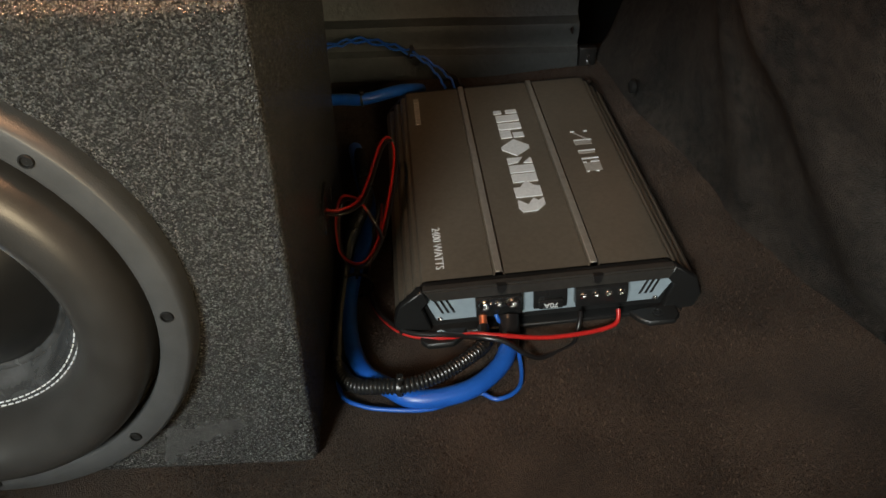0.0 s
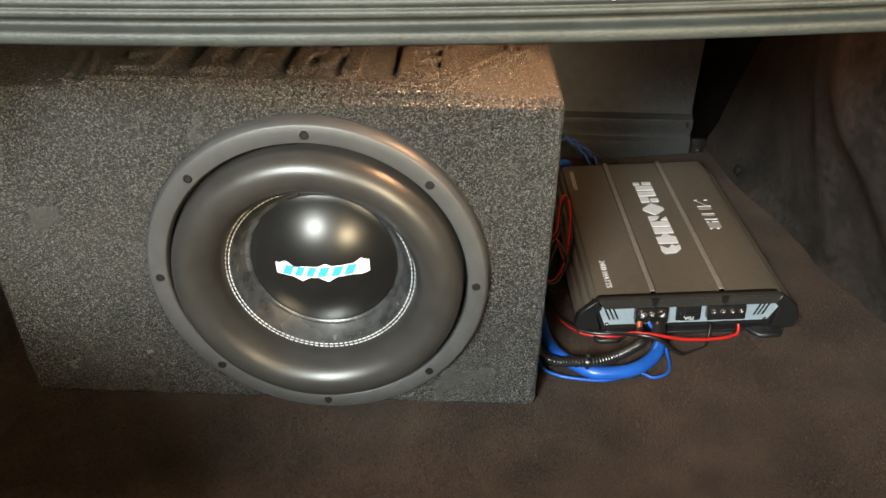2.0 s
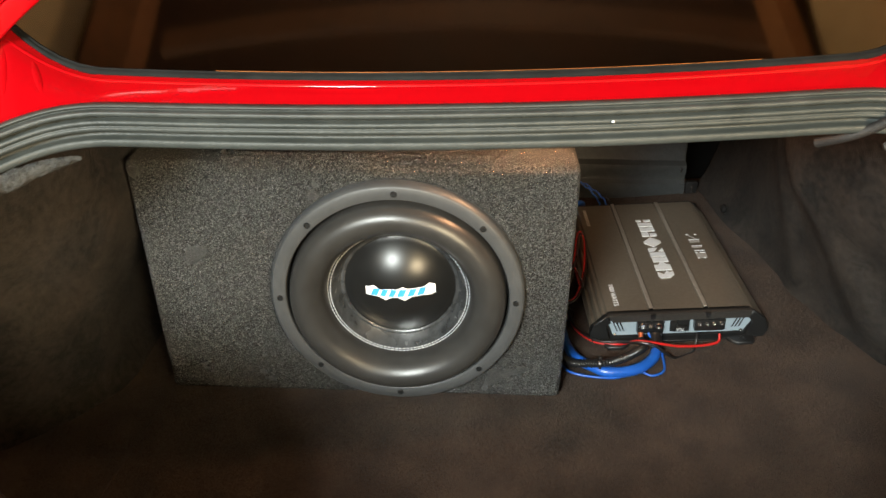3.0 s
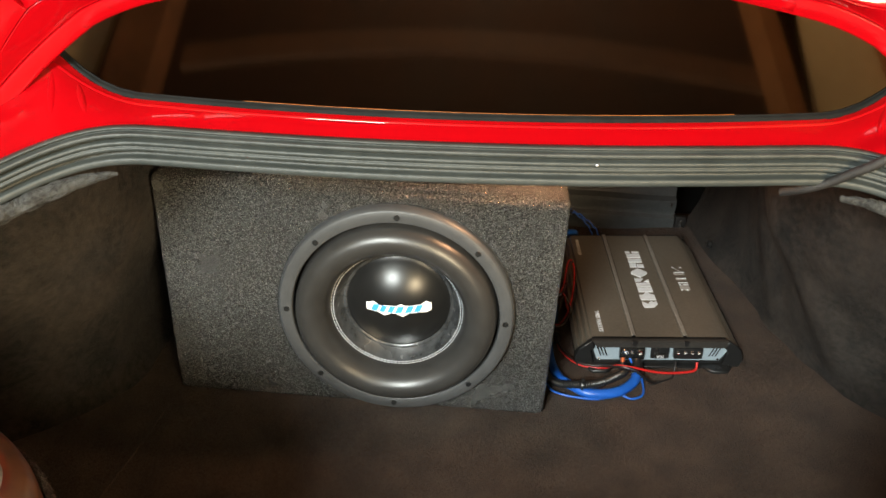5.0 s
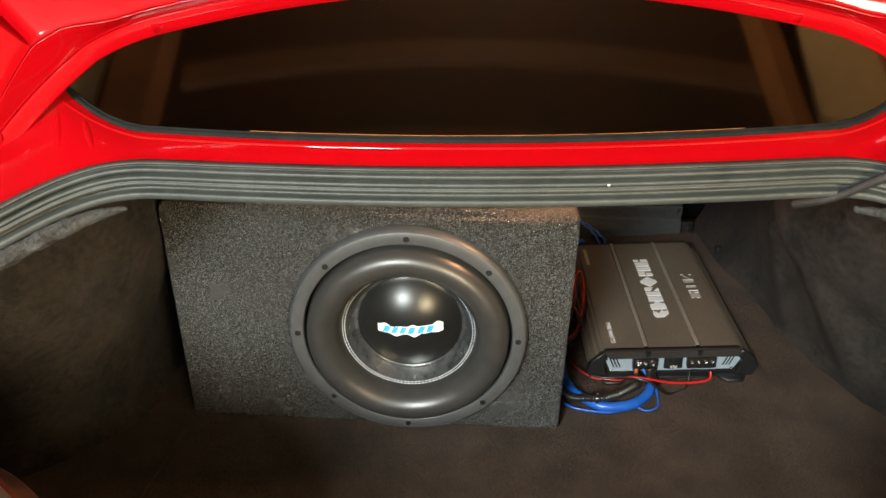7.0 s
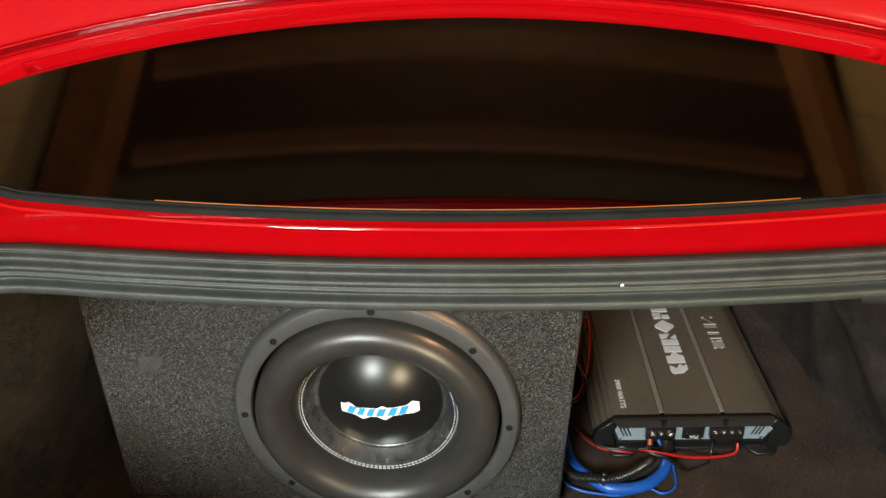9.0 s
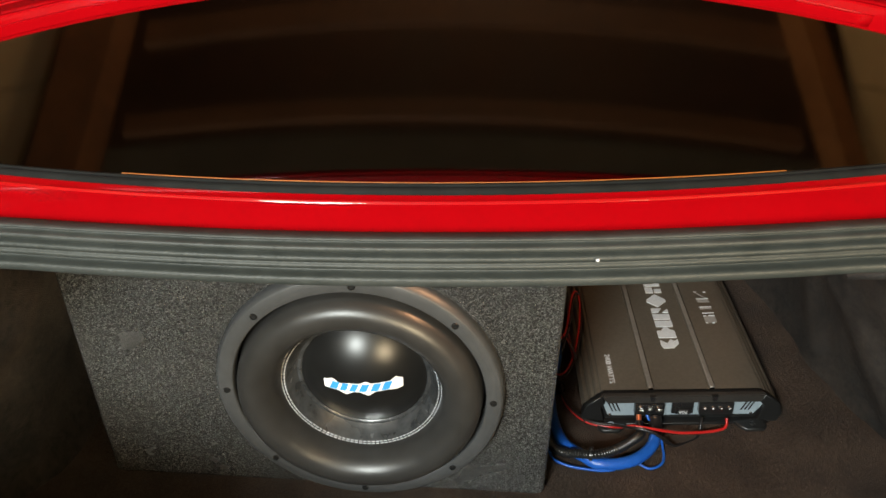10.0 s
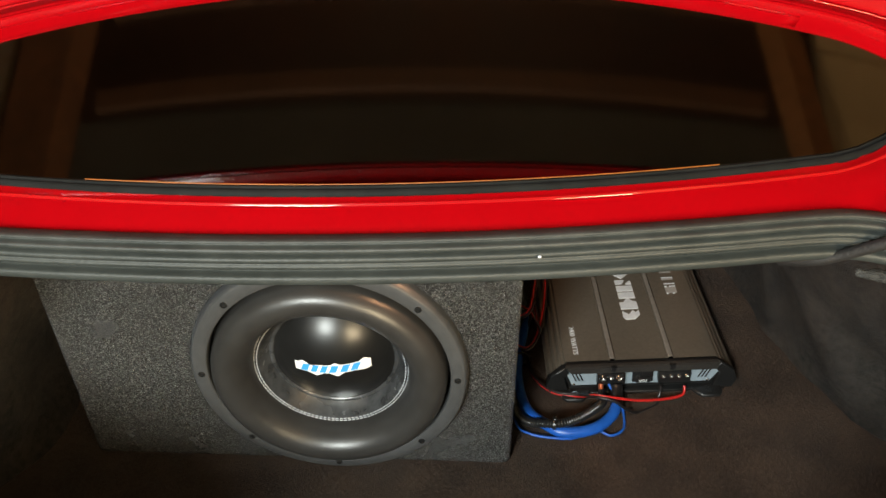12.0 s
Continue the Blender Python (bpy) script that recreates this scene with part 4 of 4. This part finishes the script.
cable("speaker_wire_red", [(0.4635, 0.140, 0.027), (0.4628, 0.134, 0.020), (0.456, 0.129, 0.0172), (0.433, 0.123, 0.0165), (0.397, 0.117, 0.019), (0.360, 0.113, 0.0275), (0.336, 0.118, 0.0255), (0.318, 0.131, 0.0095), (0.288, 0.141, 0.003), (0.268, 0.156, 0.003), (0.253, 0.184, 0.003), (0.248, 0.225, 0.006), (0.252, 0.262, 0.018), (0.262, 0.285, 0.045)],
      0.0020, RED_WIRE, "red speaker wire from the amplifier's terminal", pitch=0.003, sides=8)
# Its left run lies on the red wire, darkening it in place of shade.
cable("speaker_wire_black", [(0.4312, 0.140, 0.026), (0.4305, 0.136, 0.016), (0.427, 0.129, 0.008), (0.422, 0.121, 0.0045), (0.396, 0.109, 0.004), (0.380, 0.104, 0.014), (0.362, 0.107, 0.0265), (0.340, 0.1135, 0.0265), (0.318, 0.1300, 0.0138), (0.288, 0.1400, 0.0072), (0.268, 0.1550, 0.0072), (0.253, 0.183, 0.0072), (0.248, 0.224, 0.0102), (0.252, 0.261, 0.022), (0.263, 0.284, 0.049)],
      0.0022, BLACK_WIRE, "black speaker wire from the amplifier's terminal", pitch=0.003, sides=8)
LOOP = [(0.2175, 0.197, 0.100), (0.230, 0.195, 0.100), (0.248, 0.216, 0.100), (0.262, 0.296, 0.100), (0.271, 0.318, 0.098), (0.276, 0.302, 0.088), (0.271, 0.249, 0.078), (0.261, 0.208, 0.060), (0.246, 0.188, 0.048), (0.228, 0.198, 0.050), (0.2235, 0.218, 0.070), (0.229, 0.232, 0.088), (0.246, 0.214, 0.096), (0.259, 0.200, 0.080), (0.262, 0.215, 0.060), (0.262, 0.285, 0.045)]
twin = cable("speaker_lead", LOOP, 0.0013, RED_WIRE, "red and black twin speaker lead looped to the enclosure", pitch=0.003, sides=8)
part("black_strand", tube_bm(resample(spline([(x + 0.0022, y - 0.0022, z - 0.0022) for x, y, z in LOOP], 12), 0.003), 0.0016, 8), BLACK_WIRE, twin, "black strand", angle=60)
plug = box_bm(0.2165, 0.2195, 0.180, 0.214, 0.085, 0.117, 0.001)
part("terminal_cup", plug, BLACK_PLASTIC, enclosure)
cable("feed_cable", [(0.10, 0.535, 0.020), (0.20, 0.525, 0.034), (0.236, 0.508, 0.042), (0.277, 0.522, 0.045), (0.298, 0.545, 0.036), (0.31, 0.575, 0.02)], 0.0072, BLUE, "thick blue cable behind the amplifier")
bundle = thing("signal_cables", "bundle of thin blue and black signal cables tied together", "cable")
for k in range(3):
    off = Vector((0, 0.004 * (k - 1), 0.003 * (k % 2)))
    pts = [Vector(q) + off + Vector((0, 0.002 * math.sin(i * 2 + k * 2), 0.002 * math.cos(i * 2 + k * 2))) for i, q in enumerate(spline([(0.12, 0.630, 0.045), (0.193, 0.621, 0.062), (0.234, 0.613, 0.072), (0.278, 0.588, 0.072), (0.313, 0.568, 0.064), (0.335 + 0.010 * k, 0.545, 0.046), (0.34 + 0.012 * k, 0.528, 0.030)], 6))]
    part("strand", tube_bm(pts, 0.0015, 8), BLUE if k < 2 else BLACK_WIRE, bundle, "blue strand" if k < 2 else "black strand", angle=60)


def cable_tie(name, c, d, r):
    """A band round a bundle at c, whose run is d, with its locking head and tail."""
    bm = bmesh.new()
    d = Vector(d).normalized()
    a = d.orthogonal().normalized()
    b = d.cross(a)
    band = [[Vector(c) + d * x + (a * math.cos(t) + b * math.sin(t)) * rr for x, rr in ((-0.0015, r), (0.0015, r), (0.0015, r + 0.0009), (-0.0015, r + 0.0009))] for t in [2 * math.pi * k / 20 for k in range(20)]]
    grid_bm(band, closed_u=True, closed_v=True, bm=bm)
    h = Vector(c) + Vector((0, 0, r + 0.001))
    box_bm(h.x - 0.0025, h.x + 0.0025, h.y - 0.003, h.y + 0.003, h.z - 0.001, h.z + 0.003, 0.0006, 1, bm=bm)
    box_bm(h.x - 0.0012, h.x + 0.0012, h.y - 0.009, h.y - 0.003, h.z, h.z + 0.001, bm=bm)
    ob = mesh_object(name, bm, BLACK_PLASTIC)
    return tagged(ob, "small black plastic cable tie round the wires", "cable tie", group="cable ties")


cable("tailgate_cable", [(0.405, -0.128, 0.440), (0.420, -0.146, 0.453), (0.436, -0.154, 0.464), (0.449, -0.162, 0.477), (0.462, -0.169, 0.489), (0.476, -0.170, 0.500), (0.495, -0.152, 0.507), (0.525, -0.12, 0.503), (0.56, -0.09, 0.48)], 0.0046, BLACK_SLEEVE, "dark sleeved cable crossing the weatherstrip", pitch=0.003)
cable_tie("cable_tie", (0.277, 0.0685, 0.0215), (1, -0.15, 0.1), 0.0074)
cable_tie("cable_tie", (0.240, 0.196, 0.016), (0.1, 1, 0.1), 0.0135)
cable_tie("cable_tie", (0.298, 0.578, 0.068), (0.8, -0.5, -0.2), 0.0062)
cable_tie("cable_tie", (0.236, 0.508, 0.042), (1, 0, 0.1), 0.0076)

# badge on the dust cap, bent to the dome
def on_dome(x, z, lift):
    c, sn = math.cos(radians(2.5)), math.sin(radians(2.5))
    X, Z = 0.003 + x * c - z * sn, 0.0075 + x * sn + z * c
    return Vector((X, dome_y(X, Z) - lift, Z))


tri = lambda x, c, w: max(0.0, 1 - abs(x - c) / w)
badge_top = lambda x: 0.0056 + 0.015 * x * x / 0.045 + 0.0034 * tri(x, -0.034, 0.007) - 0.0015 * tri(x, -0.024, 0.006) + 0.0030 * tri(x, 0.004, 0.006) + 0.0036 * tri(x, 0.037, 0.006)
badge_low = lambda x: -0.0060 + 0.015 * x * x / 0.045 - 0.0045 * tri(x, -0.019, 0.009) - 0.0052 * tri(x, 0.006, 0.009) - 0.002 * tri(x, 0.038, 0.01)
xs = [-0.0445 + 0.089 * k / 72 for k in range(73)]
bb = grid_bm([[on_dome(x, badge_low(x) + (badge_top(x) - badge_low(x)) * f, 0.0004) for x in xs] for f in (0, 0.25, 0.5, 0.75, 1)])
badge = part("badge", bb, LOGO_WHITE, driver, "white jagged-edged badge with blue shapes")
for k, x0 in enumerate((-0.036, -0.024, -0.013, -0.002, 0.011, 0.023)):
    wdt = 0.0085 if k not in (1, 2) else 0.0072
    bar = bmesh.new()
    zc = 0.015 * x0 * x0 / 0.045
    for (a0, a1, b0, b1) in ((0, wdt, -0.0050, 0.0050),):
        grid_bm([[on_dome(x0 + a0 + (a1 - a0) * i / 3 + 0.45 * z, zc + z, 0.0008) for i in range(4)] for z in (b0, (b0 + b1) / 2, b1)], bm=bar)
    part("badge_shape", bar, LOGO_BLUE, badge)

# courtesy lamp under the shelf
lamp_m = Matrix.Translation((0.196, 0.040, 0.464))
lampo = thing("boot_lamp_unit", "small lit courtesy lamp under the parcel shelf", "lamp", lamp_m)
part("housing", box_bm(-0.030, 0.030, -0.014, 0.014, -0.006, 0.008, 0.002), BLACK_PLASTIC, lampo)

# small marks
speck = box_bm(-0.0013, 0.0013, -0.0008, 0.0008, -0.0010, 0.0010, 0.0005, 1)
sp = part("paint_speck", speck, THREAD, seal, "small white fleck of paint")
sp.matrix_local = Matrix.Translation((0.112, -0.0046, -0.0199))
clip = lathe_bm([(0.008, 0.004), (0.008, -0.001), (0.006, -0.003), (0.002, -0.0035), (0.0002, -0.0035)], 20)
bmesh.ops.transform(clip, matrix=Matrix.Translation((0.5665, 0.515, 0.047)) @ Euler((0, 0, radians(-90))).to_matrix().to_4x4(), verts=clip.verts)
tagged(mesh_object("trim_clip", clip, BLACK_PLASTIC), "round black trim clip in the carpeted side", "trim clip")

# plain outside of the car round the boot
def hull_ring(z, grow):
    x0, x1, y0, y1, r = -0.80 - grow, 0.98 + grow, -0.82 - grow, 1.15 + grow, 0.16
    out = []
    for cx, cy, a0 in ((x1 - r, y1 - r, 0), (x0 + r, y1 - r, 90), (x0 + r, y0 + r, 180), (x1 - r, y0 + r, 270)):
        out += [Vector((cx + r * math.cos(radians(a0 + 15 * k)), cy + r * math.sin(radians(a0 + 15 * k)), z)) for k in range(7)]
    return out


hull = mesh_object("car_body", grid_bm([hull_ring(z, g) for z, g in ((0.27, -0.02), (0.24, 0.01), (0.05, 0.03), (-0.20, 0.03), (-0.24, 0.02), (-0.46, 0.01), (-0.52, -0.04), (-0.749, -0.05))], closed_u=True), PAINT)
hm = hull.modifiers.new("thickness", "SOLIDIFY")
hm.thickness, hm.offset = 0.004, -1
tagged(hull, "plain red outer body of the car", "car body", kind="structure")

# ---- garage shell ----
gfloor = mesh_object("ground", box_bm(-3.5, 3.5, -5, 6, -0.80, -0.75), CONCRETE, smooth=False)
tagged(gfloor, "grey concrete garage floor", "floor", kind="structure")
ceil_bm = bmesh.new()
for x0, x1 in ((-3.5, -1.56), (1.37, 3.5)):
    for k in range(9):
        y0 = -5 + k * 1.22
        box_bm(x0, x1, y0 + 0.006, y0 + 1.214, 1.95, 1.97, bm=ceil_bm)
ceil = mesh_object("ceiling", ceil_bm, BOARD, smooth=False)
tagged(ceil, "pale boards of the garage ceiling", "ceiling", kind="structure")
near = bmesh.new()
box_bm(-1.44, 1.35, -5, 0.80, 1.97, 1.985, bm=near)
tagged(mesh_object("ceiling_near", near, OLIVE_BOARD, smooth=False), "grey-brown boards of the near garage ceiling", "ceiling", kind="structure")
roof = mesh_object("ceiling_roof", box_bm(-3.5, 3.5, -5, 6, 2.6, 2.65), ROOF_SHADE, smooth=False)
tagged(roof, "near-black roof standing for the unlit loft above the joists", "ceiling", kind="structure")
for x, hw, lean, wood in ((-1.31, 0.10, 0.0, DIM_WOOD), (1.215, 0.036, -0.14, WOOD), (-2.1, 0.05, 0.0, WOOD), (1.80, 0.03, -0.14, WOOD)):
    bm = prism_bm([(x - hw - 2.4 * lean, -1.4), (x + hw - 2.4 * lean, -1.4), (x + hw + 2.4 * lean, 3.4), (x - hw + 2.4 * lean, 3.4)], 1.82, 1.948)
    tagged(mesh_object("rafter", bm, wood), "bare wooden rafter under the garage ceiling", "rafter", group="garage rafters")
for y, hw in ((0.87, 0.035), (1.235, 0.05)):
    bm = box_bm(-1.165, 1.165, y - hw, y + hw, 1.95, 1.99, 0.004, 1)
    tagged(mesh_object("rafter", bm, DIM_JOIST), "bare wooden cross joist under the garage roof", "rafter", group="garage rafters")
for nm, args in (("wall_garage_left", (-3.55, -3.5, -5, 6)), ("wall_garage_right", (3.5, 3.55, -5, 6)), ("wall_garage_back", (-3.5, 3.5, -5.05, -5)), ("wall_garage_front", (-3.5, 3.5, 6, 6.05))):
    w = mesh_object(nm, box_bm(*args, -0.75, 2.6), PLASTER, smooth=False)
    tagged(w, "plain plastered garage wall", "wall", kind="structure")
